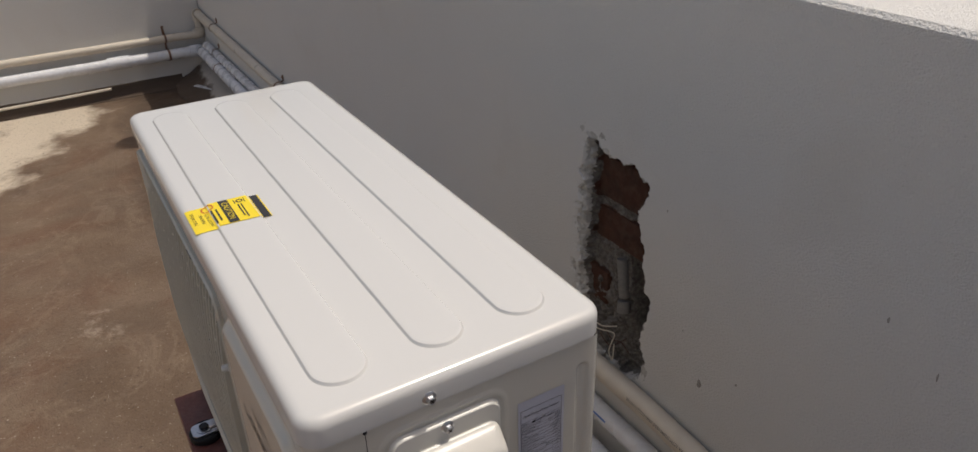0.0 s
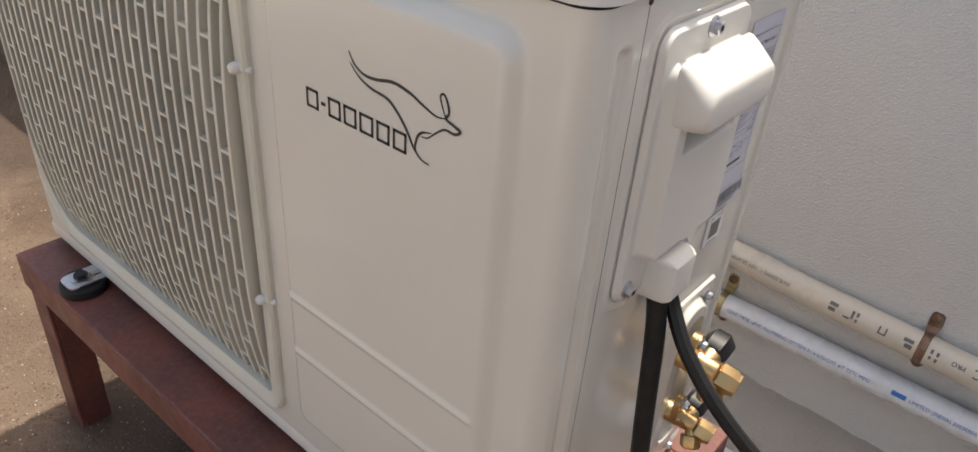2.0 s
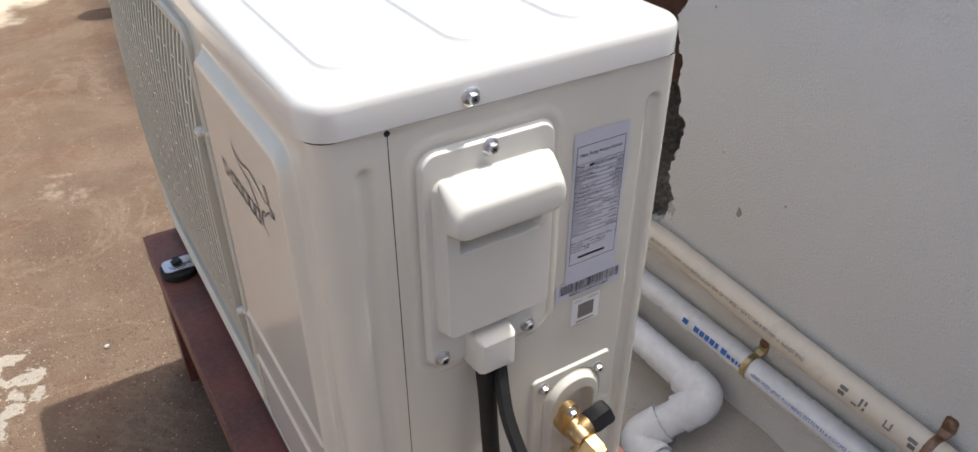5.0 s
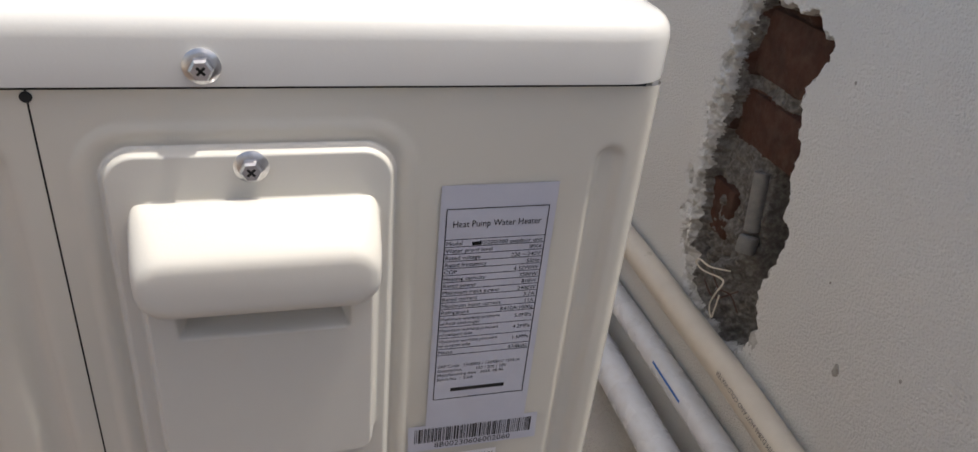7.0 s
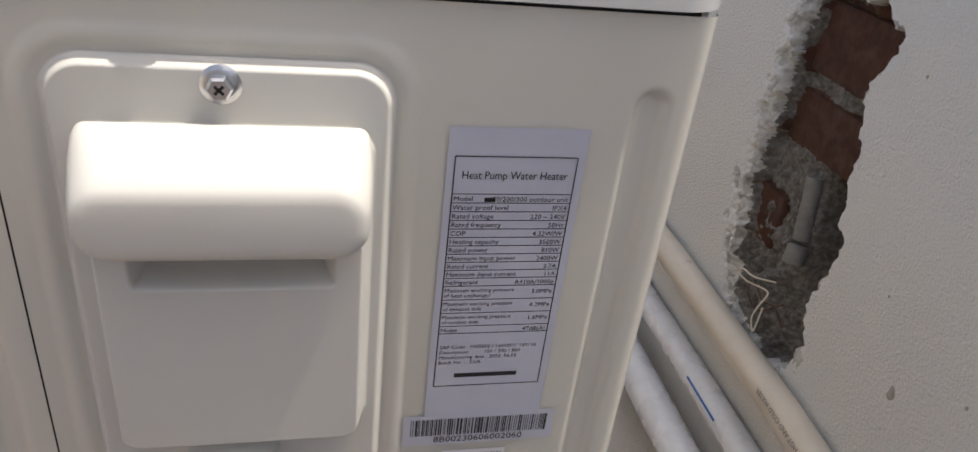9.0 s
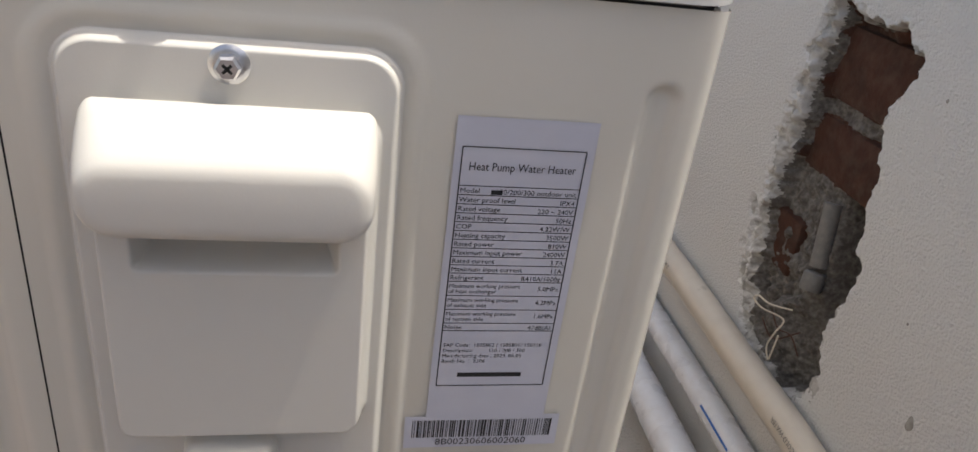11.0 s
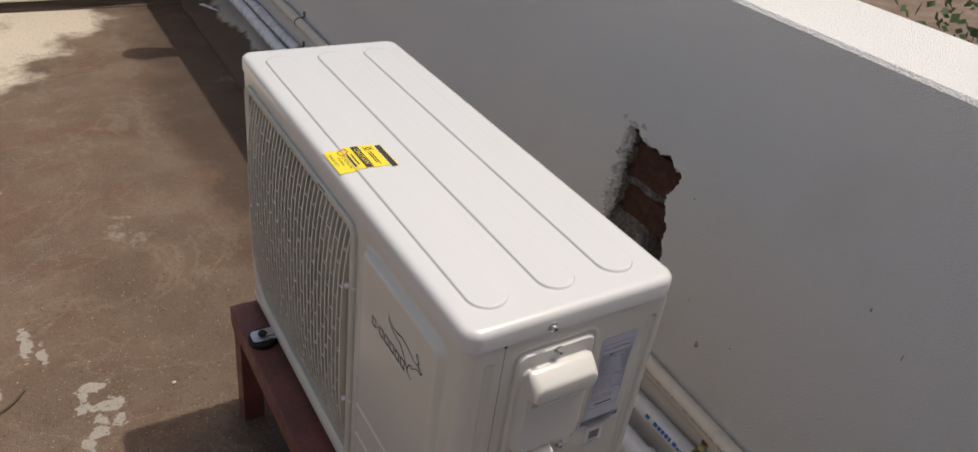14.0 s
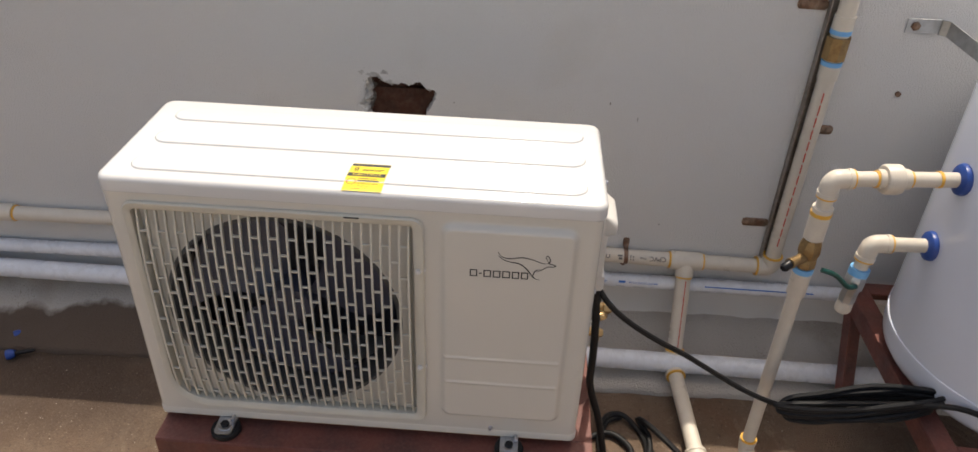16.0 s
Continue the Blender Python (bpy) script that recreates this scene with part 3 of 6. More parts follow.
def hole_depth(u, v):
    sd = ragged(u, v)
    deep = 0.033 + 0.020 * np.clip((0.42 - u) / 0.06, 0, 1) + 0.003 * fbm(u * 45, v * 45, 5) + 0.002 * fbm(u * 160, v * 160, 11)
    low = np.clip((0.540 + 0.03 * fbm(u * 25, v * 25, 12) - v) / 0.10, 0, 1)              # rubble fills the foot of the hole
    chase = np.clip((0.030 - np.abs(u - 0.366 - 0.18 * (v - 0.45))) / 0.008, 0, 1) * np.clip((0.56 - v) / 0.02, 0, 1) * np.clip((v - 0.40) / 0.03, 0, 1)
    low = low * np.clip((u - 0.375) / 0.05, 0.10, 1)
    deep = deep - 0.012 * low + 0.006 * low * fbm(u * 75, v * 75, 17, 3) + 0.030 * chase - 0.010 * np.clip((0.40 - v) / 0.06, 0, 1)
    side = far_side(u, v)
    d = deep * np.clip(-sd / (0.006 + 0.006 * side), 0, 1) ** 0.8
    # plaster chipped off round the mouth, most on the far side and below
    chip = np.clip((0.017 + 0.014 * fbm(u * 60, v * 60, 6) - np.maximum(sd, 0)) / 0.010, 0, 1) * side * np.clip((0.752 - v) / 0.02, 0, 1)
    d = np.maximum(d, chip * (0.0060 + 0.0045 * fbm(u * 85, v * 85, 7, 3)))
    band = np.clip(1.15 - np.abs(sd + 0.003) / 0.016, 0, 1) * (0.25 + 0.75 * side)
    d = np.maximum(d + band * (0.0042 * fbm(u * 105, v * 105, 21, 3) + 0.0022 * fbm(u * 290, v * 290, 22, 2)), -0.0015)
    edge = np.minimum(np.minimum(u - HY0, HY1 - u), np.minimum(v - HZ0, HZ1 - v))
    return -d * np.clip(edge / 0.01, 0, 1)


def broken(u, v):
    sd = ragged(u, v)
    chip = (sd < 0.011 + 0.013 * fbm(u * 60, v * 60, 6)) & ((u > 0.445) | (v < 0.39))
    joint = (np.abs(v - 0.630 - 0.004 * fbm(u * 30, v * 30, 14)) < 0.009) | (v < 0.552 + 0.012 * fbm(u * 40, v * 40, 13)) | (fbm(u * 38, v * 38, 23, 3) > 0.95)
    inner = np.where(u > 0.43, -0.0075 + 0.004 * fbm(u * 90, v * 90, 24, 2), -0.002)
    return np.where(sd < inner, np.where(joint, 1, 3), np.where(chip | (sd < 0.002), np.where((sd < -0.004) & (u > 0.43), 1, 2), 0))


def crumbled_depth(u, v):
    """The same with its sharp rims worn off."""
    r = 0.0009
    return sum(hole_depth(u + i * r, v + j * r) for i in (-1, 0, 1) for j in (-1, 0, 1)) / 9


field("broken_plaster", HY0, HY1, 350, HZ0, HZ1, 530, crumbled_depth, lambda u, v, h: (WX - h, u, v), [WALL, MORTAR, CHIP, BRICK], wall, broken, label="chiselled plaster and mortar edge")
for ya, yb, za, zb, dx in ((0.33, 0.56, 0.640, 0.718, 0.0275), (0.30, 0.53, 0.558, 0.621, 0.0285), (0.452, 0.58, 0.428, 0.500, 0.0205), (0.38, 0.60, 0.735, 0.80, 0.030)):
    bm = bmesh.new()
    box(bm, (WX + dx, ya, za), (WX + 0.110, yb, zb), 0.006, 2)
    for w in bm.verts:
        w.co += noise.noise_vector(w.co * 40) * 0.003
    part("brick", bm, BRICK, wall, "red clay brick")

# cast-in conduit with a capped end, seen in the hole
cond = thing("conduit", "grey plastic conduit stub with a dusty cap in the wall hole", "conduit")
bm = bmesh.new()
tube(bm, [(WX + 0.030, 0.428, 0.540), (WX + 0.026, 0.412, 0.470)], 0.0098, 14)
part("pipe", bm, CONDUIT, cond)
bm = bmesh.new()
lathe(bm, (WX + 0.024, 0.410, 0.464), (-0.2, -0.25, -0.85), [(0, 0.010), (0.002, 0.0120), (0.018, 0.0125), (0.022, 0.011), (0.0225, 0.004)], 18)
part("cap", bm, CONDUIT, cond, "whitish dusty end cap")
strg = thing("string", "loop of pale string hanging in the wall hole", "string")
bm = bmesh.new()
tube(bm, spline([(WX + 0.012, 0.41, 0.413), (WX - 0.004, 0.43, 0.408), (WX - 0.006, 0.452, 0.405), (WX - 0.006, 0.458, 0.396), (WX - 0.004, 0.44, 0.395), (WX + 0.005, 0.41, 0.40),
                 (WX - 0.004, 0.405, 0.385), (WX - 0.006, 0.408, 0.365), (WX - 0.006, 0.398, 0.353), (WX - 0.006, 0.396, 0.366), (WX - 0.002, 0.40, 0.385)], 6), 0.0011, 6)
part("strand", bm, STRING, strg)
wr = thing("binding_wire", "thin rusty binding wire curled in the wall hole", "wire")
bm = bmesh.new()
tube(bm, spline([(WX + 0.016, 0.45, 0.385), (WX + 0.004, 0.43, 0.395), (WX + 0.002, 0.41, 0.388), (WX + 0.006, 0.39, 0.392), (WX + 0.012, 0.375, 0.375)], 6), 0.0009, 6)
tube(bm, spline([(WX + 0.012, 0.455, 0.372), (WX + 0.002, 0.44, 0.378), (WX + 0.004, 0.415, 0.37), (WX + 0.012, 0.385, 0.40)], 6), 0.0009, 6)
part("strand", bm, WIRE, wr)

# flecks where the paint has blistered or come off
for y, z, w, h in FLECKS:
    bm = bmesh.new()
    loft(bm, [[(WX - d, y + k * w * math.cos(a) * (1 + 0.25 * math.sin(3 * a + w * 900)), z + k * h * math.sin(a)) for a in [2 * math.pi * i / 12 for i in range(12)]] for k, d in ((1, -0.001), (0.9, 0.0006), (0.4, 0.0012))])
    part("paint_blister", bm, FLECK, wall)

# far wall, a low wall that closes the terrace, and an added sky-blocking wall
def low_wall(name, a, b, label):
    bm = bmesh.new()
    box(bm, a, b, 0.006, 1)
    return tagged(part(name, bm, WALL, smooth=False), label, "wall", kind="structure")


low_wall("wall_north", (-6.0, FY, -0.2), (WX - 0.0005, FY + 0.25, TOP + 0.05), "grey sand-plastered parapet wall across the terrace end")
# unseen, added at this height to cut sky light on the unit's end face
low_wall("sky_block_south", (-6.0, -3.45, -0.2), (WX - 0.0005, -3.2, 2.6), "unseen plain grey wall added to block sky light from the south")
low_wall("wall_west", (-6.25, -6.25, -0.2), (-6.0, FY + 0.25, TOP), "plain grey plastered parapet wall")


def fillet(name, along0, along1, n, place, label):
    """Cement fillet in the angle of wall and floor, hollow, with a rough outer lip."""
    t = np.concatenate([np.linspace(0, 1, 15), [1.0]])
    s = np.linspace(along0, along1, n)
    S, T = np.meshgrid(s, t)
    out = 0.208 * T + 0.006 * fbm(S * 9, T * 3, 8) * T
    z = 0.105 * (1 - T) ** 1.45 + 0.013 + 0.004 * fbm(S * 14, T * 6, 9) + 0.0015 * fbm(S * 60, T * 25, 10)
    z[-1] = -0.01
    x, y, zz = place(S, out, z)
    verts = np.stack([x.ravel(), y.ravel(), zz.ravel()], 1).tolist()
    i = np.arange(S.size).reshape(S.shape)
    q = np.stack([i[:-1, :-1], i[:-1, 1:], i[1:, 1:], i[1:, :-1]], -1).reshape(-1, 4).tolist()
    return tagged(raw(name, verts, q, [COVE]), label, "fillet", kind="structure")


fillet("trim_east", -6.0, FY, 620, lambda s, o, z: (WX + 0.004 - o, s, z), "stained cement fillet along the foot of the wall")
fillet("trim_north", -6.0, WX - 0.15, 420, lambda s, o, z: (s, FY + 0.004 - o * 0.42, z * 0.45), "stained cement fillet along the foot of the wall")

# ---- heat-pump outdoor unit ----
unit = thing("outdoor_unit", "cream-white heat pump outdoor unit on a red steel stand", "outdoor unit")
UL, UD, UZ0, UZ1 = 0.80, 0.295, 0.330, 0.8137
CR, WRAP, XF = 0.016, 0.0570, 0.0085      # corner radius, depth of the return, plane of the front
S1 = WRAP - CR - XF
S2 = S1 + CR * math.pi / 2
S3 = S2 + UL - 2 * CR
S4 = S3 + CR * math.pi / 2
S5 = S4 + S1
GY0, GY1, GZ0, GZ1 = 0.283, 0.769, 0.347, 0.800         # grille
FCY, FCZ, FR = 0.532, 0.568, 0.202                      # fan


def wrap_place(s, z, d):
    """Front cover, bent round both front corners."""
    a1, a2 = np.clip((s - S1) / CR, 0, math.pi / 2), np.clip((s - S3) / CR, 0, math.pi / 2)
    # outline without offset
    x = np.where(s < S1, WRAP - s, np.where(s < S2, XF + CR - CR * np.sin(a1), np.where(s < S3, XF, np.where(s < S4, XF + CR - CR * np.cos(a2), XF + CR + s - S4))))
    y = np.where(s < S1, 0, np.where(s < S2, CR - CR * np.cos(a1), np.where(s < S3, CR + s - S2, np.where(s < S4, UL - CR + CR * np.sin(a2), UL))))
    nx = np.where(s < S2, -np.sin(a1), -np.cos(a2))
    ny = np.where(s < S2, -np.cos(a1), np.sin(a2))
    return x + nx * d, y + ny * d, z


def corner_r(u, v, big=0.074, small=0.022):
    return np.where((u > (GY0 + GY1) / 2) & (v < (GZ0 + GZ1) / 2), big, small)


def front_press(s, z):
    y = CR + s - S2
    h = 0.0090 * ramp(sd_rrect(y, z, 0.034, 0.259, 0.364, 0.798, 0.022), 0.013)
    h = h + 0.0022 * ramp(sd_rrect(y, z, 0.046, 0.254, 0.514, 0.522, 0.004), 0.004)
    h = h + 0.0022 * ramp(sd_rrect(y, z, 0.046, 0.250, 0.455, 0.463, 0.004), 0.004)
    h = h - 0.014 * ramp(sd_rrect(y, z, GY0 + 0.006, GY1 - 0.006, GZ0 + 0.006, GZ1 - 0.006, corner_r(y, z) - 0.004), 0.004)
    x = WRAP - s
    h = h - 0.0030 * ramp(sd_rrect(x, z, 0.033, 0.048, 0.355, 0.792, 0.0074), 0.005)
    return h


def in_fan(s, z):
    return np.hypot(CR + s - S2 - FCY, z - FCZ) < FR


field("front_cover", 0, S5, 400, UZ0, UZ1, 210, front_press, wrap_place, [PAINT], unit, drop=in_fan)
bm = bmesh.new()
loft(bm, [[(XF + x, FCY + r * math.cos(a), FCZ + r * math.sin(a)) for a in [2 * math.pi * i / 72 for i in range(72)]]
          for x, r in ((0.0160, FR + 0.006), (0.0125, FR + 0.004), (0.0125, FR - 0.002), (0.022, FR - 0.006), (0.085, FR - 0.006), (0.085, FR + 0.006))], cap0=False, cap1=False)
part("fan_ring", bm, INSIDE, unit, "dark fan shroud ring")


def end_press(u, z):
    h = -0.0030 * ramp(sd_rrect(u, z, 0.267, 0.283, 0.360, 0.788, 0.0078), 0.005)
    h = h + 0.0010 * (ramp(sd_rrect(u, z, 0.0650, 0.1925, 0.5965, 0.8020, 0.022), 0.003) - ramp(sd_rrect(u, z, 0.0700, 0.1875, 0.6015, 0.7970, 0.018), 0.003))
    e = np.clip((u - (UD - 0.008)) / 0.008, 0, 1)
    return h - 0.008 * (1 - np.sqrt(np.clip(1 - e * e, 0, 1)))


field("side_panel", 0.0577, UD, 190, UZ0, UZ1, 330, end_press, lambda u, v, h: (u, -h, v), [PAINT], unit)
bm = bmesh.new()
box(bm, (WRAP - 0.003, 0.0012, UZ0), (0.062, 0.0030, UZ1))
part("seam", bm, GAP, unit, "dark seam between the panels", smooth=False)
bm = bmesh.new()
lathe(bm, (WRAP + 0.0002, 0.0010, UZ1 - 0.0024), (0, -1, 0), [(0, 0.0020), (0.0016, 0.0020)], 14)
part("corner_notch", bm, GAP, unit, "small dark notch at the head of the seam", smooth=False)
bm = bmesh.new()
box(bm, (UD - 0.008, 0.006, UZ0), (UD - 0.004, UL - 0.004, UZ1))
part("back_panel", bm, PAINT, unit, smooth=False)
bm = bmesh.new()
box(bm, (WRAP, UL - 0.004, UZ0), (UD - 0.004, UL, UZ1), 0.0015, 1)
part("far_side_panel", bm, PAINT, unit, smooth=False)
bm = bmesh.new()
box(bm, (0.027, 0.274, UZ0 + 0.002), (0.245, 0.278, UZ1 - 0.002))
part("partition", bm, INSIDE, unit, smooth=False)
bm = bmesh.new()
box(bm, (0.245, 0.280, UZ0 + 0.004), (0.262, UL - 0.010, UZ1 - 0.006))
coil = part("coil", bm, FIN, unit, "dark finned condenser coil", smooth=False)
bm = bmesh.new()
rise(bm, (XF + UD) / 2 - 0.001, UL / 2, UD - XF + 0.001, UL + 0.002, CR, [(0.0, 0.317), (0.0, 0.329), (0.003, 0.334)], on_top)
part("base_pan", bm, PAINT, unit)

bm = bmesh.new()
LX0, LX1, LY0, LY1 = 0.0055, 0.2985, -0.0035, 0.8035
rise(bm, (LX0 + LX1) / 2, (LY0 + LY1) / 2, LX1 - LX0, LY1 - LY0, 0.022,
     [(0.0022, 0.8150), (0.0, 0.8158), (0.0, 0.8325), (0.0008, 0.8362), (0.0028, 0.8392), (0.0058, 0.8412), (0.0095, 0.8420), (0.012, 0.8421)], on_top, 8)
lid = part("lid", bm, SUNLIT_PAINT, unit, "cream-white pressed steel lid with long raised ribs")
bm = bmesh.new()
rise(bm, (XF + UD) / 2, UL / 2, UD - XF - 0.003, UL - 0.003, CR, [(0, 0.808), (0, 0.8165)], on_top)
part("lid_gap", bm, GAP, unit, "dark gap under the lid")
for cx in (0.0585, 0.1500, 0.2365):
    rb = bmesh.new()
    rise(rb, cx, 0.3950, 0.052, 0.735, 0.026, [(0.0, 0.8419), (0.0006, 0.8424), (0.0020, 0.8446), (0.0032, 0.8450), (0.0060, 0.8451)], on_top, 10, cap0=False)
    part("raised_rib", rb, SUNLIT_PAINT, lid)
hex_screw(unit, (0.114, LY0, 0.8235), (0, -1, 0))

# fan behind the grille
fan = part("fan", lathe(bmesh.new(), (XF + 0.040, FCY, FCZ), (1, 0, 0), [(0, 0.020), (0.003, 0.036), (0.012, 0.042), (0.055, 0.042), (0.056, 0.01)], 28), FANBLUE, unit, "dark blue-grey axial fan")
for k in range(3):
    bm = bmesh.new()
    rows = []
    for i in range(9):
        f = i / 8
        r = 0.040 + f * (FR - 0.056)
        a0 = radians(120 * k + 18 - 26 * f)
        span = radians(58 + 26 * math.sin(f * 2.6))
        rows.append([(XF + 0.048 + 0.040 * j / 7 + 0.008 * math.sin(f * 3), FCY + r * math.cos(a0 + span * j / 7), FCZ + r * math.sin(a0 + span * j / 7)) for j in range(8)])
    loops = [row + [(x + 0.003, y, z) for x, y, z in row[::-1]] for row in rows]
    loft(bm, loops)
    part("blade", bm, FANBLUE, fan)

# grille: frame, upright slats bowed outwards, staggered cross ribs
def outline(u0, u1, v0, v1, r, big, n=10):
    out = []
    for su, sv, a0, rr in ((1, 1, 0, r), (0, 1, 90, r), (0, 0, 180, r), (1, 0, 270, big)):
        for i in range(n + 1):
            a = radians(a0 + 90 * i / n)
            out.append(((u1 - rr if su else u0 + rr) + rr * math.cos(a), (v1 - rr if sv else v0 + rr) + rr * math.sin(a)))
    return out


grille = thing("grille", "", "")
grille.parent = unit
grille["label"] = "beige plastic fan grille of bowed slats"
IY0, IY1, IZ0, IZ1, IBIG, ISM = 0.301, 0.757, 0.361, 0.785, 0.063, 0.008
bm = bmesh.new()
loft(bm, [[on_front(u, v, d) for u, v in outline(*q)] for q, d in (
    ((GY0, GY1, GZ0, GZ1, 0.020, 0.076), -0.003), ((GY0, GY1, GZ0, GZ1, 0.020, 0.076), 0.004), ((GY0 + 0.002, GY1 - 0.002, GZ0 + 0.002, GZ1 - 0.002, 0.018, 0.074), 0.0065),
    ((IY0 - 0.003, IY1 + 0.003, IZ0 - 0.003, IZ1 + 0.003, ISM + 0.003, IBIG + 0.003), 0.0045), ((IY0, IY1, IZ0, IZ1, ISM, IBIG), 0.002), ((IY0, IY1, IZ0, IZ1, ISM, IBIG), -0.0145))],
     cap0=False, cap1=False)
part("frame", bm, GRILLE, grille)
NS = 30
PITCH = (IY1 - IY0) / NS


def slat_bottom(y):
    dy = y - (IY1 - IBIG)
    return IZ0 if dy <= 0 else IZ0 + IBIG - math.sqrt(max(IBIG ** 2 - dy ** 2, 0))


def bow(z):
    t = (z - (IZ0 + IZ1) / 2) / ((IZ1 - IZ0) / 2)
    return -0.004 + 0.016 * (1 - abs(t) ** 3.2)


for i in range(NS):
    y = IY0 + PITCH * (i + 0.5)
    zb = slat_bottom(y) - 0.001
    bm = bmesh.new()
    loops = []
    for k in range(23):
        f = 0.5 - 0.5 * math.cos(math.pi * k / 22)
        z = zb + (IZ1 + 0.001 - zb) * f
        d = bow(z)
        e = -0.0125 if i in (0, NS - 1) else d - 0.0090      # the outer slats stand on the recess
        loops.append([on_front(y + k2 * w, z, q) for k2, w, q in ((-1, 0.0014, d), (1, 0.0014, d), (1, 0.0019, d - 0.0006), (1, 0.0018, d - 0.0016), (1, 0.0005, e), (-1, 0.0005, e), (-1, 0.0018, d - 0.0016), (-1, 0.0019, d - 0.0006))])
    loft(bm, loops)
    part("slat", bm, GRILLE, grille, smooth=False)
bm = bmesh.new()
box(bm, (0.0006, -PITCH / 2, -0.0013), (0.0050, PITCH / 2, 0.0013))
rib_mesh = None
for i in range(NS - 1):
    y = IY0 + PITCH * (i + 1)
    z = IZ0 + 0.022 + (0.030 if i % 2 else 0.0)
    while z < IZ1 - 0.012:
        if z > slat_bottom(y + PITCH / 2) + 0.008:
            if rib_mesh is None:
                first = part("cross_rib", bm, GRILLE, grille, smooth=False)
                rib_mesh = first.data
                o = first
            else:
                o = new("cross_rib", rib_mesh)
                o.parent = grille
            o.location = (XF - bow(z), y, z)
        z += 0.060
for z in (0.700, 0.486):
    bm = bmesh.new()
    lathe(bm, (XF - 0.004, 0.2925, z), (-1, 0.1, 0), [(0, 0.0042), (0.004, 0.0048), (0.0065, 0.0044), (0.0085, 0.0030), (0.0090, 0.0012)], 16)
    rod(bm, (XF - 0.006, 0.2925, z), (XF - 0.001, 0.281, z), 0.0030, 10)
    part("clip", bm, PLASTIC, grille)
bm = bmesh.new()
box(bm, (XF - 0.0068, 0.385, 0.7945), (XF - 0.003, 0.410, 0.7982), 0.0008, 1)
part("latch_slot", bm, GAP, grille, smooth=False)
hex_screw(unit, (XF - 0.001, 0.162, 0.338), (-1, 0, 0), 0.0032)

# badge on the front: a row of plain blocks and two sweeping strokes
def stroke(pts, w):
    p = spline([(u, v, 0) for u, v in pts], 7)
    verts, faces = [], []
    for i, q in enumerate(p):
        a, c = p[max(i - 1, 0)], p[min(i + 1, len(p) - 1)]
        t = (c - a).normalized()
        k = w * (0.35 + 0.65 * math.sin(math.pi * min(max(i / (len(p) - 1), 0.04), 0.96)))
        verts += [(q.x - t.y * k, q.y + t.x * k), (q.x + t.y * k, q.y - t.x * k)]
    for i in range(len(p) - 1):
        faces.append([2 * i, 2 * i + 1, 2 * i + 3, 2 * i + 2])
    return verts, faces


def on_badge(u, v):
    return (XF - 0.0093, u, v)


badge = thing("badge", "", "")
badge.parent = unit
badge["label"] = "dark grey printed maker's mark"
for pts, w in (([(0.164, 0.751), (0.159, 0.744), (0.151, 0.740), (0.140, 0.740), (0.125, 0.743), (0.111, 0.741), (0.100, 0.737), (0.090, 0.734), (0.082, 0.735)], 0.0011),
               ([(0.163, 0.744), (0.155, 0.737), (0.144, 0.733), (0.130, 0.731), (0.121, 0.725), (0.113, 0.716), (0.107, 0.707), (0.101, 0.702), (0.094, 0.701)], 0.0011),
               ([(0.082, 0.735), (0.085, 0.741), (0.087, 0.747), (0.084, 0.749), (0.081, 0.744), (0.080, 0.739), (0.082, 0.735), (0.076, 0.733), (0.071, 0.731), (0.075, 0.728), (0.083, 0.728), (0.090, 0.723), (0.096, 0.718), (0.101, 0.717)], 0.0010),
               ([(0.093, 0.722), (0.100, 0.720), (0.104, 0.716), (0.106, 0.709), (0.105, 0.705)], 0.0010)):
    v, f = stroke(pts, w)
    raw("printed_stroke", [on_badge(a, b) for a, b in v], f, [INK], badge, smooth=False)
u = 0.2085
for wd in (0.0125, 0.0045, 0.0125, 0.0125, 0.0130, 0.0120, 0.0120):
    h0, h1 = (0.7000, 0.7140) if wd > 0.006 else (0.7055, 0.7080)
    sets = []
    for a, b2, c0, c1 in ((u, u - 0.0021, h0, h1), (u - wd + 0.0021, u - wd, h0, h1), (u, u - wd, h0, h0 + 0.0021), (u, u - wd, h1 - 0.0021, h1)) if wd > 0.006 else ((u, u - wd, h0, h1),):
        sets.append(([on_badge(a, c0), on_badge(b2, c0), on_badge(b2, c1), on_badge(a, c1)], [[0, 1, 2, 3]]))
    raw("printed_block", *joined(*sets), [INK], badge, smooth=False)
    u -= wd + 0.0027

# terminal cover on the end: plate, box with finger pocket, hood, cable outlet
def cover_shape(u, v):
    h = 0.0045 * ramp(sd_rrect(u, v, 0.0745, 0.1830, 0.6060, 0.7925, 0.014), 0.003)
    h = h + 0.0125 * ramp(sd_rrect(u, v, 0.0825, 0.1765, 0.640, 0.772, 0.010), 0.0045)
    h = h - 0.0150 * ramp(sd_rrect(u, v, 0.0960, 0.1640, 0.7160, 0.742, 0.003), 0.006)
    return h


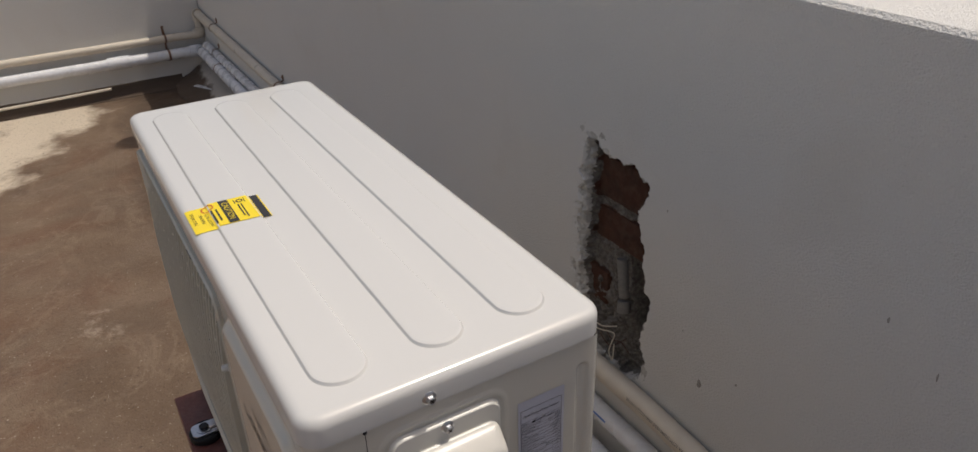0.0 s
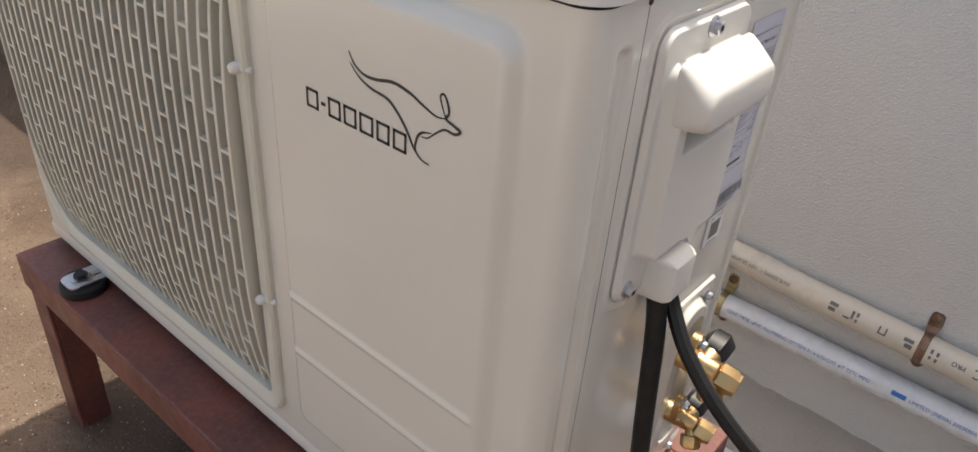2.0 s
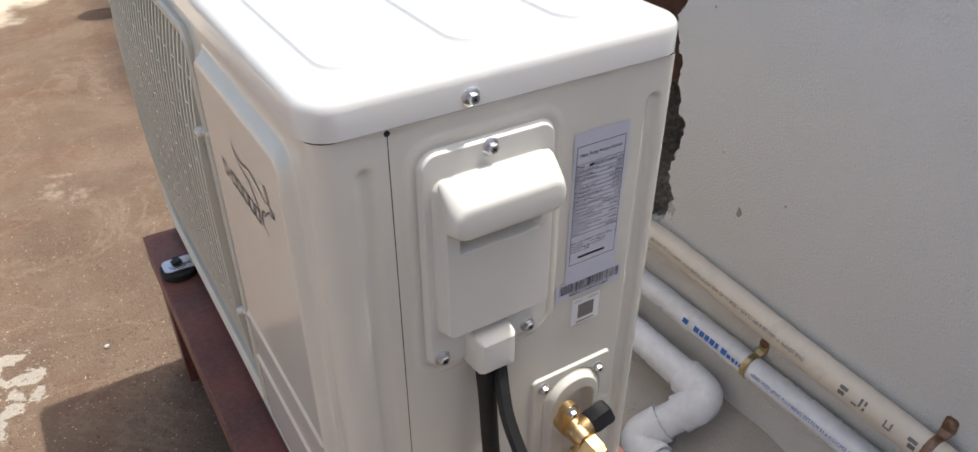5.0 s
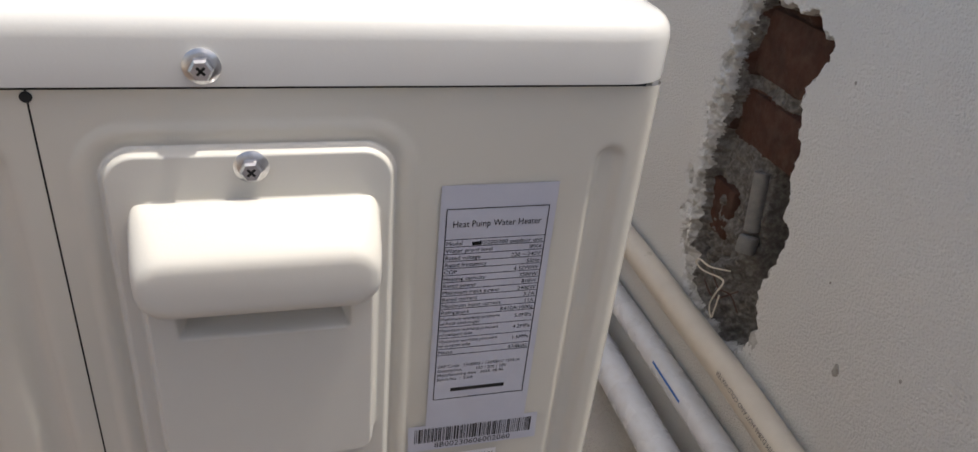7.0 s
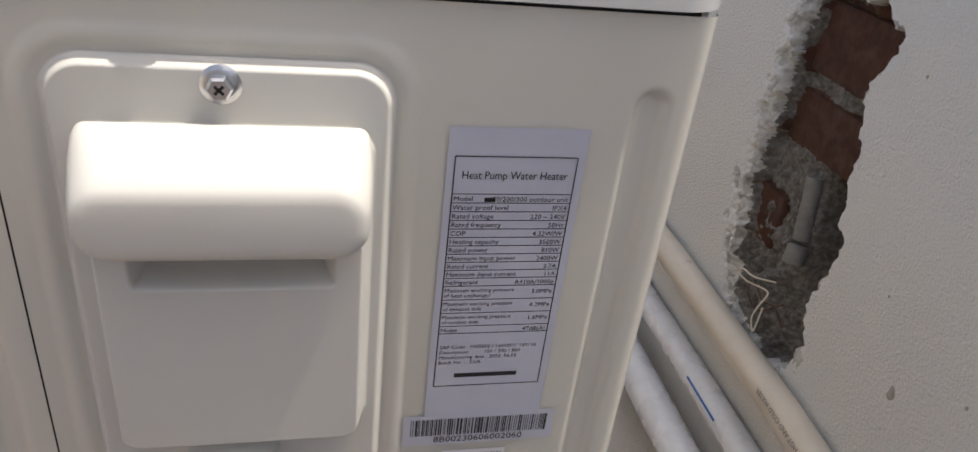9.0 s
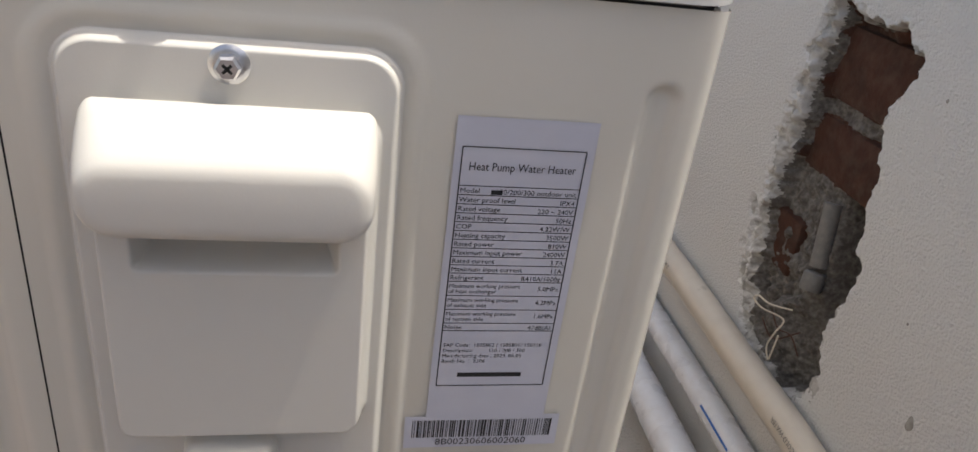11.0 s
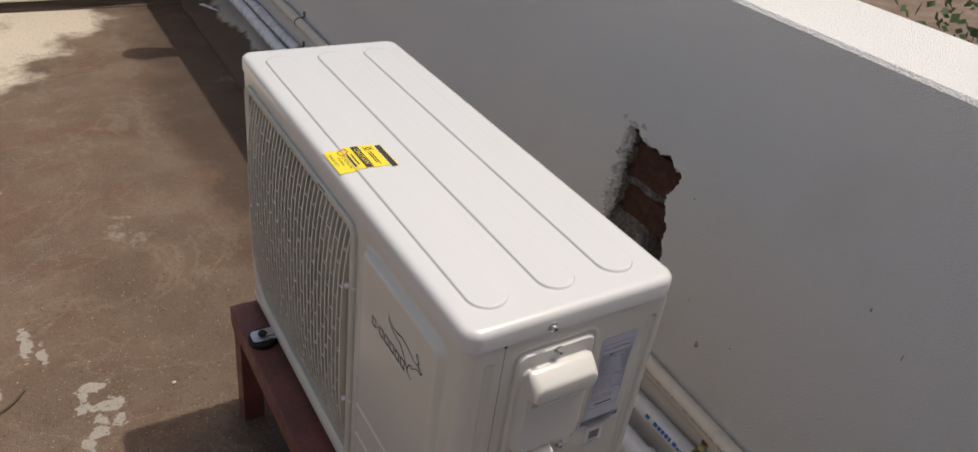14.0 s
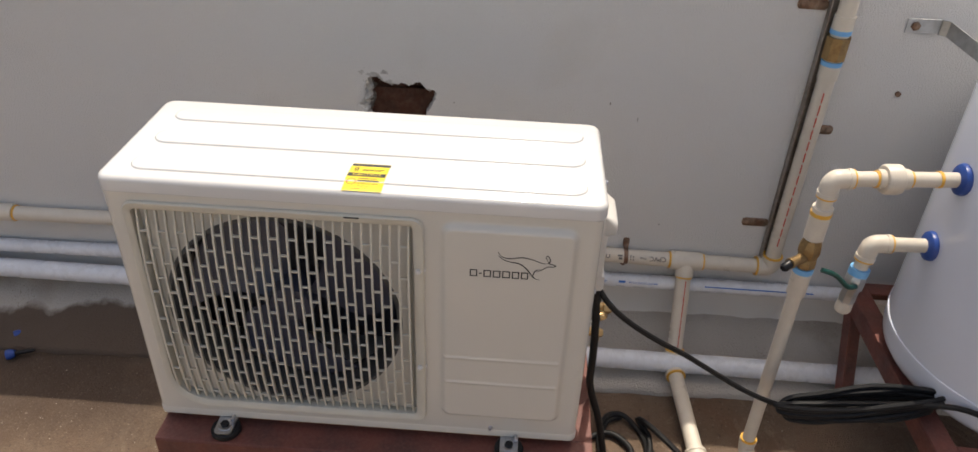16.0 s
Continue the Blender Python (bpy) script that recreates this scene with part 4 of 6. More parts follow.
cover = field("terminal_cover", 0.073, 0.185, 240, 0.604, 0.795, 400, cover_shape, lambda u, v, h: (u, -h - 0.0006, v), [PLASTIC], unit,
              drop=lambda u, v: sd_rrect(u, v, 0.0742, 0.1833, 0.6057, 0.7928, 0.014) > 0, label="cream plastic terminal cover with a projecting hood")
bm = bmesh.new()
loft(bm, [[on_end(u, v, d) for u, v in rrect(0.1295, (a + b) / 2, w, b - a, r, 8)] for d, w, a, b, r in (
    (0.010, 0.0890, 0.7355, 0.7738, 0.004), (0.013, 0.0898, 0.7352, 0.7736, 0.005), (0.018, 0.0903, 0.7350, 0.7712, 0.008), (0.025, 0.0898, 0.7352, 0.7668, 0.0110),
    (0.0290, 0.0884, 0.7358, 0.7640, 0.0115), (0.0312, 0.0864, 0.7372, 0.7620, 0.0105), (0.0324, 0.0832, 0.7394, 0.7600, 0.0085), (0.0328, 0.0780, 0.7425, 0.7572, 0.006))])
part("hood", bm, PLASTIC, cover)
bm = bmesh.new()
rise(bm, 0.1240, 0.6180, 0.0340, 0.0350, 0.004, [(-0.001, 0.003), (0.0, 0.016), (0.001, 0.022), (0.004, 0.026), (0.009, 0.027)], on_end)
part("cable_outlet", bm, PLASTIC, cover)
for x, z in ((0.128, 0.7852), (0.0860, 0.6170), (0.1630, 0.6155)):
    hex_screw(cover, (x, -0.0045, z), (0, -1, 0))

# valve plate with two brass service valves
def plate_shape(u, v):
    h = 0.0028 * ramp(sd_rrect(u, v, 0.173, 0.259, 0.330, 0.541, 0.006), 0.002)
    h = h + 0.0065 * ramp(sd_rrect(u, v, 0.187, 0.247, 0.352, 0.533, 0.0299), 0.005)
    h = h - 0.0022 * ramp(np.abs(sd_rrect(u, v, 0.187, 0.247, 0.352, 0.533, 0.0299) - 0.0012) - 0.0010, 0.0008)
    return h - 0.010 * ramp(sd_rrect(u, v, 0.205, 0.238, 0.370, 0.515, 0.014), 0.004)


vplate = field("valve_plate", 0.172, 0.260, 160, 0.329, 0.542, 380, plate_shape, lambda u, v, h: (u, -h - 0.0006, v), [PAINT], unit,
               drop=lambda u, v: sd_rrect(u, v, 0.1728, 0.2592, 0.3298, 0.5412, 0.006) > 0, label="pressed cream steel valve plate")
for x, z in ((0.184, 0.530), (0.244, 0.526), (0.248, 0.337), (0.188, 0.336)):
    hex_screw(vplate, (x, -0.003, z), (0, -1, 0), 0.0036)


def service_valve(c, k):
    """Brass service valve: ear with screw, body, flare nut, charging port and black stem cap."""
    c = Vector(c)
    bm = bmesh.new()
    lathe(bm, c + Vector((0, 0.030, 0)) * k, (0, -1, 0), [(0, 0.014 * k), (0.020 * k, 0.014 * k), (0.030 * k, 0.0115 * k), (0.044 * k, 0.0105 * k), (0.046 * k, 0.009 * k)], 20)
    loft(bm, [[c + Vector((u * k, 0.014 * k - d * k, v * k)) for u, v in rrect(-0.006, 0.016, 0.020, 0.040, 0.0098, 6)] for d in (0, 0.008)])
    lathe(bm, c, (1, 0, 0.25), [(-0.010 * k, 0.008 * k), (0, 0.0115 * k), (0.020 * k, 0.0115 * k), (0.021 * k, 0.010 * k)], 18)
    lathe(bm, c + Vector((0, -0.010, 0)) * k, (-0.45, -0.35, -0.8), [(0, 0.0085 * k), (0.018 * k, 0.0085 * k), (0.020 * k, 0.0105 * k)], 18)
    v = part("valve", bm, BRASS, unit, "brass service valve")
    bm = bmesh.new()
    lathe(bm, c + Vector((0, -0.015, -0.002)) * k, (0.12, -1, -0.16), [(0, 0.011 * k), (0.002 * k, 0.0135 * k), (0.016 * k, 0.0135 * k), (0.019 * k, 0.0115 * k), (0.022 * k, 0.0115 * k), (0.023 * k, 0.006 * k)], 6, 0.2)
    part("flare_nut", bm, BRASS, v)
    bm = bmesh.new()
    lathe(bm, c + Vector((-0.0060, -0.014, -0.012)) * k, (-0.45, -0.35, -0.8), [(0, 0.0115 * k), (0.001 * k, 0.0125 * k), (0.014 * k, 0.0125 * k), (0.017 * k, 0.010 * k), (0.0175 * k, 0.004 * k)], 6)
    part("port_cap", bm, BRASS, v)
    bm = bmesh.new()
    lathe(bm, c + Vector((0.014, 0, 0.0035)) * k, (1, 0, 0.25), [(0, 0.0135 * k), (0.003 * k, 0.0150 * k), (0.022 * k, 0.0150 * k), (0.026 * k, 0.0125 * k), (0.0265 * k, 0.004 * k)], 6, 0.3)
    part("stem_cap", bm, BLACKPL, v, "black hexagon stem cap")
    hex_screw(v, c + Vector((-0.006, 0.006, 0.027)) * k, (0, -1, 0), 0.0036)
    return v


service_valve((0.205, -0.030, 0.488), 0.86)
service_valve((0.212, -0.026, 0.416), 0.72)

# rating label, barcode and small sticker
lab = raw("rating_label", [on_end(u, z, 0.0008) for u, z in ((0.2020, 0.6365), (0.2535, 0.6365), (0.2535, 0.7715), (0.2020, 0.7715))], [(0, 1, 2, 3)], [LABEL], unit,
          label="silver rating label with a printed table", smooth=False)
TX0, TX1, TZ0, TZ1 = 0.2048, 0.2502, 0.6535, 0.7603


def ink(u, v):
    return on_end(u, v, 0.0011)


rowsT = [("Model", "150/200/300 outdoor unit"), ("Water proof level", "IPX4"), ("Rated voltage", "220 ~ 240V"), ("Rated frequency", "50Hz"), ("COP", "4.32W/W"), ("Heating capacity", "3500W"),
         ("Rated power", "810W"), ("Maximum input power", "2400W"), ("Rated current", "3.7A"), ("Maximum input current", "11A"), ("Refrigerant", "R410A/1000g"),
         ("Maximum working pressure\nof heat exchanger", "5.0MPa"), ("Maximum working pressure\nof exhaust side", "4.2MPa"), ("Maximum working pressure\nof suction side", "1.6MPa"), ("Noise", "47dB(A)")]
items, rects = [("Heat Pump Water Heater", (TX0 + TX1) / 2, 0.7513, 0.0046, "CENTER", 0.0395)], []
LW = 0.00022
for z in (TZ0, TZ1):
    rects.append((TX0, z - LW, TX1, z + LW))
for x in (TX0, TX1):
    rects.append((x - LW, TZ0, x + LW, TZ1))
z = 0.7452
for a, b2 in rowsT:
    rects.append((TX0, z - LW * 0.7, TX1, z + LW * 0.7))
    tall = "\n" in a
    for i, ln in enumerate(a.split("\n")):
        items.append((ln, TX0 + 0.0006, z - 0.0029 - 0.0025 * i, 0.0029 if not tall else 0.0026, "LEFT", 0.028))
    items.append((b2, TX1 - 0.0010, z - (0.0031 if not tall else 0.0040), 0.0029, "RIGHT", 0.031))
    z -= 0.00370 if not tall else 0.0065
rects += [(TX0, z - LW * 0.7, TX1, z + LW * 0.7), (0.2170, 0.7419, 0.2212, 0.7437)]
for i, ln in enumerate(("SAP Code:  1505802 / 1505801/ 150116", "Description:         150 / 200 / 300", "Manufacturing date : 2023. 06.05", "Batch No  :  2306")):
    items.append((ln, TX0 + 0.0010, 0.6734 - 0.0027 * i, 0.0025, "LEFT", 0.041 if i == 0 else 0.034))
rects.append((0.2130, 0.6580, 0.2400, 0.6602))
v, f = joined(words(items, ink), bars(rects, ink))
raw("printing", v, f, [INK], lab, smooth=False)
bc = raw("barcode_label", [on_end(u, z, 0.0013) for u, z in ((0.1935, 0.6195), (0.2610, 0.6200), (0.2605, 0.6375), (0.1932, 0.6370))], [(0, 1, 2, 3)], [LABEL], unit,
         label="silver barcode strip with a number", smooth=False)
rng = random.Random(4)
rects, u = [], 0.1965
while u < 0.2570:
    w = rng.choice((0.0003, 0.0003, 0.0006, 0.0009))
    rects.append((u, 0.6255, u + w, 0.6350))
    u += w + rng.choice((0.0003, 0.0003, 0.0006, 0.0008))
v, f = joined(bars(rects, lambda a, b: on_end(a, b, 0.0016)), words([("8B00230606002060", 0.227, 0.6213, 0.0050, "CENTER", 0.046)], lambda a, b: on_end(a, b, 0.0016)))
raw("printing", v, f, [INK], bc, smooth=False)
sq = raw("small_sticker", [on_end(u, z, 0.0009) for u, z in ((0.2115, 0.5870), (0.2405, 0.5870), (0.2405, 0.6150), (0.2115, 0.6150))], [(0, 1, 2, 3)], [STICKER], unit, label="small white sticker with grey print", smooth=False)
v, f = joined(words([("1505801", 0.2130, 0.6112, 0.0026, "LEFT", 0.010), ("150500034", 0.2390, 0.6112, 0.0026, "RIGHT", 0.012)], lambda a, b: on_end(a, b, 0.0012)), bars([(0.2165, 0.5885, 0.2360, 0.5898), (0.2180, 0.5930, 0.2345, 0.6080)], lambda a, b: on_end(a, b, 0.0012)))
raw("printing", v, f, [GREYINK], sq, smooth=False)

# yellow caution sticker folded over the front rib of the lid
def rib_top(x):
    if x < LX0 + 0.0095:                        # rounded front edge of the lid
        return 0.8421 - 0.0030 * ((LX0 + 0.0095 - x) / 0.0095) ** 2.2
    for cx in (0.0585, 0.1500, 0.2365):
        e = 0.026 - abs(x - cx)
        if e > 0:
            return 0.8421 + 0.0030 * min(e / 0.004, 1)
    return 0.8421


CAU_Y0, CAU_Y1, CAU_X0, CAU_X1 = 0.3485, 0.4110, 0.0095, 0.0945


def on_caution(u, v, lift=0.0):
    """u runs towards the near end, v from the front edge backwards, both from the sticker's lower left corner."""
    x = CAU_X0 + v
    return (x, CAU_Y1 - u - 0.03 * v * (1 if v > 0.05 else 0.6) + 0.001, rib_top(x) + 0.0007 + lift)


SW, SH = CAU_Y1 - CAU_Y0, CAU_X1 - CAU_X0
verts, faces = [], []
for j in range(31):
    for i in range(2):
        verts.append(on_caution(SW * i, SH * j / 30))
faces = [[2 * j, 2 * j + 1, 2 * j + 3, 2 * j + 2] for j in range(30)]
cau = raw("caution_sticker", verts, faces, [YELLOW], unit, label="yellow caution sticker with black print", smooth=False)


def slab(u0, v0, u1, v1, lift=0.0004, n=8):
    v = [on_caution(u0 + (u1 - u0) * i, v0 + (v1 - v0) * j / n, lift) for j in range(n + 1) for i in range(2)]
    return v, [[2 * j, 2 * j + 1, 2 * j + 3, 2 * j + 2] for j in range(n)]


v, f = joined(slab(0.0, 0.0745, SW, 0.0835), slab(0.001, 0.038, SW - 0.001, 0.049), slab(0.020, 0.060, SW - 0.006, 0.0615), slab(0.020, 0.0565, SW - 0.010, 0.058),
              slab(0.006, 0.0545, 0.0165, 0.0555, n=2), slab(0.006, 0.066, 0.0165, 0.067, n=2),
              slab(0.020, 0.031, SW - 0.012, 0.033, n=2), slab(0.020, 0.0255, SW - 0.008, 0.0275, n=2),
              words([("CLIMB ON THIS", 0.020, 0.0185, 0.0052, "LEFT", 0.033), ("MACHINE", 0.020, 0.012, 0.0052, "LEFT", 0.024), ("THANK YOU", 0.010, 0.0035, 0.0056, "LEFT", 0.036)], lambda a, b: on_caution(a, b, 0.0005)))
ring = [(0.0112 + r * math.cos(a), 0.061 + r * math.sin(a)) for r in (0.0042, 0.0024) for a in [2 * math.pi * i / 16 for i in range(16)]]
v2 = [on_caution(a, b, 0.0005) for a, b in ring]
f2 = [[i, (i + 1) % 16, 16 + (i + 1) % 16, 16 + i] for i in range(16)]
v, f = joined((v, f), (v2, f2))
raw("printing", v, f, [INK], cau, smooth=False)
v, f = words([("CAUTION", SW / 2, 0.0405, 0.0100, "CENTER", 0.046)], lambda a, b: on_caution(a, b, 0.0008))
raw("heading", v, f, [YELLOW], cau, smooth=False)
ring = [(0.0105 + r * math.cos(a), 0.024 + r * math.sin(a)) for r in (0.0075, 0.0060) for a in [2 * math.pi * i / 20 for i in range(20)]]
raw("ring_mark", [on_caution(a, b, 0.0006) for a, b in ring], [[i, (i + 1) % 20, 20 + (i + 1) % 20, 20 + i] for i in range(20)], [REDINK], cau, label="thin red ring mark", smooth=False)

# feet: folded tongue, rubber pad, washer and bolt
for y in (0.666, 0.125):
    bm = bmesh.new()
    loft(bm, [[(u - 0.010, y + v, z) for u, v in rrect(0, 0, 0.052, 0.034, 0.010)] for z in (0.3135, 0.3160)])
    ft = part("foot", bm, ZINC, unit, "zinc mounting tongue")
    bm = bmesh.new()
    lathe(bm, (-0.014, y, 0.3003), (0, 0, 1), [(0, 0.026), (0.001, 0.0275), (0.010, 0.0275), (0.0125, 0.0255), (0.0127, 0.012)], 28)
    part("rubber_pad", bm, RUBBER, ft, "black rubber pad")
    bm = bmesh.new()
    lathe(bm, (-0.015, y, 0.3160), (0, 0, 1), [(0, 0.0135), (0.002, 0.0135), (0.0021, 0.006)], 24)
    part("washer", bm, ZINC, ft)
    bm = bmesh.new()
    lathe(bm, (-0.015, y, 0.3180), (0, 0, 1), [(0, 0.0082), (0.005, 0.0082), (0.006, 0.0068)], 6)
    rod(bm, (-0.015, y, 0.290), (-0.015, y, 0.3185), 0.0045, 12)
    part("bolt", bm, BLACKPL, ft, "dark hexagon bolt")
    bm = bmesh.new()
    rod(bm, (0.004, y - 0.012, 0.324), (-0.008, y - 0.012, 0.324), 0.0035, 10)
    part("stud", bm, ZINC, ft)

# ---- red steel stand ----
stand = thing("unit_stand", "red-oxide painted angle-iron stand under the outdoor unit", "stand")


def angle(name, a, b, c, d, parent, t=0.005, label=""):
    """Angle iron: two flat bars, each from corner to corner, joined."""
    bm = bmesh.new()
    box(bm, a, b, 0.0012, 1)
    box(bm, c, d, 0.0012, 1)
    return part(name, bm, REDOX, parent, label, smooth=False)


SY0, SY1 = -0.035, 0.795
angle("rail", (-0.043, SY0, 0.295), (0.022, SY1, 0.300), (-0.043, SY0, 0.250), (-0.038, SY1, 0.2951), stand)
angle("rail", (0.280, SY0, 0.295), (0.345, SY1, 0.300), (0.340, SY0, 0.250), (0.345, SY1, 0.2951), stand)
angle("cross_rail", (0.022, SY0, 0.2945), (0.280, SY0 + 0.045, 0.2995), (-0.038, SY0, 0.250), (0.340, SY0 + 0.005, 0.2945), stand)
angle("cross_rail", (0.022, SY1 - 0.045, 0.2945), (0.280, SY1, 0.2995), (-0.038, SY1 - 0.005, 0.250), (0.340, SY1, 0.2945), stand)
for y, s in ((0.753, 1), (SY0 + 0.002, 1)):
    angle("leg", (-0.0375, y, 0), (-0.0325, y + 0.045, 0.294), (-0.0325, y, 0), (0.006, y + 0.005, 0.294), stand)
    angle("leg", (0.334, y, 0), (0.339, y + 0.045, 0.294), (0.296, y, 0), (0.334, y + 0.005, 0.294), stand)

# ---- pipes along the wall ----
def run(bm, pts, r, bend=0.03, seg=18):
    return tube(bm, rounded_path(pts, bend), r, seg)


def collar(parent, at, way, r, length, mat, name="socket", label=""):
    bm = bmesh.new()
    k = length / 2
    lathe(bm, at, way, [(-k, r * 0.9), (-k, r), (k, r), (k, r * 0.9)], 22)
    return part(name, bm, mat, parent, label)


def bend_fitting(parent, a, b, c, r, mat, arm=0.036, glue=None, name="elbow", lip=1.07):
    """Moulded elbow: thicker than the pipe, with plain socket rims."""
    a, b, c = Vector(a), Vector(b), Vector(c)
    u, w = (a - b).normalized(), (c - b).normalized()
    bm = bmesh.new()
    tube(bm, rounded_path([b + u * arm, b, b + w * arm], arm * 0.8, 8), r, 20)
    e = part(name, bm, mat, parent)
    for q in (u, w):
        collar(e, b + q * (arm - 0.004), q, r * lip, 0.008, mat, "rim")
        if glue:
            collar(e, b + q * (arm + 0.0015), q, r * 1.04, 0.004, glue, "cement_ring", "orange solvent cement")
    return e


def saddle(at, r, wall_x, mat, label, up=True, width=0.016):
    """Two-hole pipe clamp: strap round the pipe, a tab and a screw above and below it."""
    x0, y, z0 = at
    cl = thing("pipe_clamp", label, "pipe clamp", "pipe clamps on the wall")
    rr, t = r + 0.0006, 0.0014
    prof = [(wall_x - 0.0005, z0 + rr + 0.024), (wall_x - 0.0005, z0 + rr + 0.021), (wall_x - 0.0005, z0 + rr + 0.010), (wall_x - 0.0015, z0 + rr + 0.004)]
    for i in range(11):
        a = radians(62 + (298 - 62) * i / 10)
        prof.append((x0 + rr * math.cos(a), z0 + rr * math.sin(a)))
    prof += [(wall_x - 0.0015, z0 - rr - 0.004), (wall_x - 0.0005, z0 - rr - 0.010), (wall_x - 0.0005, z0 - rr - 0.019), (wall_x - 0.0005, z0 - rr - 0.022)]
    bm = bmesh.new()
    outer = []
    for i, (x, z) in enumerate(prof):
        dx, dz = x - x0, z - z0
        k = math.hypot(dx, dz)
        outer.append((x + dx / k * t, z + dz / k * t) if 4 <= i < len(prof) - 4 else (x - t * 1.5, z))
    loops = []
    last = len(prof) - 1
    for i, ((x, z), (ox, oz)) in enumerate(zip(prof, outer)):
        k = min(i, last - i)
        h = width / 2 * (0.55, 0.95, 1.08, 1.0, 0.72, 0.66)[min(k, 5)]
        loops.append([(x, y - h, z), (x, y + h, z), (ox, y + h * 0.86, oz), (ox, y - h * 0.86, oz)])
    loft(bm, loops)
    part("strap", bm, mat, cl)
    for s in (1, -1):
        bm = bmesh.new()
        lathe(bm, (wall_x - 0.002, y, z0 + s * (rr + 0.016)), (-1, 0, 0), [(0, 0.0068), (0.002, 0.0066), (0.0045, 0.0035), (0.0047, 0.001)], 14)
        part("screw", bm, RUST, cl)
    return cl


def wrap(axis0, way, r, angle0, flip=1):
    """Print round a pipe: u along the axis, v round it."""
    o, w = Vector(axis0), Vector(way).normalized()
    e1 = Vector((-1, 0, 0))
    e1 = (e1 - w * e1.dot(w)).normalized()
    e2 = w.cross(e1) if flip > 0 else e1.cross(w)

    def place(u, v):
        a = angle0 + v / r
        return o + w * u + (e1 * math.cos(a) + e2 * math.sin(a)) * (r + 0.0009)
    return place


CR1 = 0.0192
hot = thing("hot_water_pipe", "cream CPVC pipe with orange cement rings, clamped to the wall", "pipe")


def z1(y):
    """Height of the pipe, which bows a little between its clamps."""
    return float(np.interp(y, (-0.52, -0.2, 0.0, 0.3, 0.6, 1.4, 3.7), (0.303, 0.306, 0.313, 0.331, 0.333, 0.320, 0.346)))


PA, PB, PC = (0.642, -0.520, z1(-0.520)), (0.642, FY - 0.028, z1(FY)), (0.642, FY - 0.028, 0.242)
bm = bmesh.new()
run(bm, [(0.636, -0.526, 1.25), PA] + [(0.642, y, z1(y)) for y in (-0.2, 0.0, 0.15, 0.3, 0.45, 0.6, 1.0, 1.4, 2.5)] + [PB, PC, (-5.9, FY - 0.028, 0.246)], CR1, 0.02)
part("pipe", bm, CPVC, hot)
bend_fitting(hot, (0.636, -0.526, 1.25), PA, PB, CR1 * 1.25, CPVC, 0.034, GLUE)
bend_fitting(hot, PA, PB, PC, CR1 * 1.25, CPVC, 0.034)
bend_fitting(hot, PB, PC, (-5, FY - 0.028, 0.245), CR1 * 1.25, CPVC, 0.034)
TEE = Vector((0.642, -0.305, z1(-0.305)))
bw = Vector((-0.40, 0.02, -0.92)).normalized()
bm = bmesh.new()
lathe(bm, TEE, (0, 1, 0.0142), [(-0.040, CR1 * 1.02), (-0.040, CR1 * 1.27), (0.040, CR1 * 1.27), (0.040, CR1 * 1.02)], 22)
lathe(bm, TEE, bw, [(0, CR1 * 1.2), (0.040, CR1 * 1.27), (0.041, CR1 * 1.02)], 22)
tee = part("tee", bm, CPVC, hot)
for w, k in ((Vector((0, 1, 0.0142)), 1), (Vector((0, 1, 0.0142)), -1), (bw, 1)):
    collar(tee, TEE + w.normalized() * (0.0425 * k), w, CR1 * 1.12, 0.005, GLUE, "cement_ring", "orange solvent cement")
P1, P2, P3 = TEE + bw * 0.02, (0.530, -0.300, 0.046), (0.10, -0.328, 0.0215)
bm = bmesh.new()
run(bm, [P1, P2, P3], CR1, 0.02)
part("branch_pipe", bm, CPVC, hot)
bend_fitting(hot, P1, P2, P3, CR1 * 1.25, CPVC, 0.040, GLUE)
bend_fitting(hot, P2, (0.225, -0.320, 0.028), P3, CR1 * 1.25, CPVC, 0.030, None, "coupling")
collar(hot, (0.642, 1.485, z1(1.485)), (0, 1, 0), CR1 * 1.25, 0.055, CPVC, "coupling")
collar(hot, (0.642, 1.455, z1(1.455)), (0, 1, 0), CR1 * 1.1, 0.005, GLUE, "cement_ring", "orange solvent cement")
# bronze union and blue tape on the riser
for z, ln, r, m, nm, lb in ((0.892, 0.050, 0.026, BRONZE, "union", "dull bronze threaded union"), (0.928, 0.010, 0.0225, BLUETAPE, "tape", "blue thread tape"), (0.858, 0.010, 0.0225, BLUETAPE, "tape", "blue thread tape"),
                            (0.945, 0.035, 0.0220, CPVC, "adapter", ""), (0.838, 0.035, 0.0220, CPVC, "adapter", "")):
    bm = bmesh.new()
    k = (z - z1(-0.52)) / (1.25 - z1(-0.52))
    at = Vector(PA).lerp(Vector((0.636, -0.526, 1.25)), k)
    lathe(bm, at, (-0.0095, -0.006, 1), [(-ln / 2, r * 0.86), (-ln / 2, r), (ln / 2, r), (ln / 2, r * 0.86)], 8 if nm == "union" else 20)
    part(nm, bm, m, hot, lb)
# grey print, upside down, on the upper pipe; orange line on the branch


def on_hot(u, v):
    """Print on the upper pipe: u along it, v round it."""
    a = -0.50 + v / CR1
    r = CR1 + 0.0009
    return (0.642 - r * math.cos(a), u, z1(u) - r * math.sin(a))


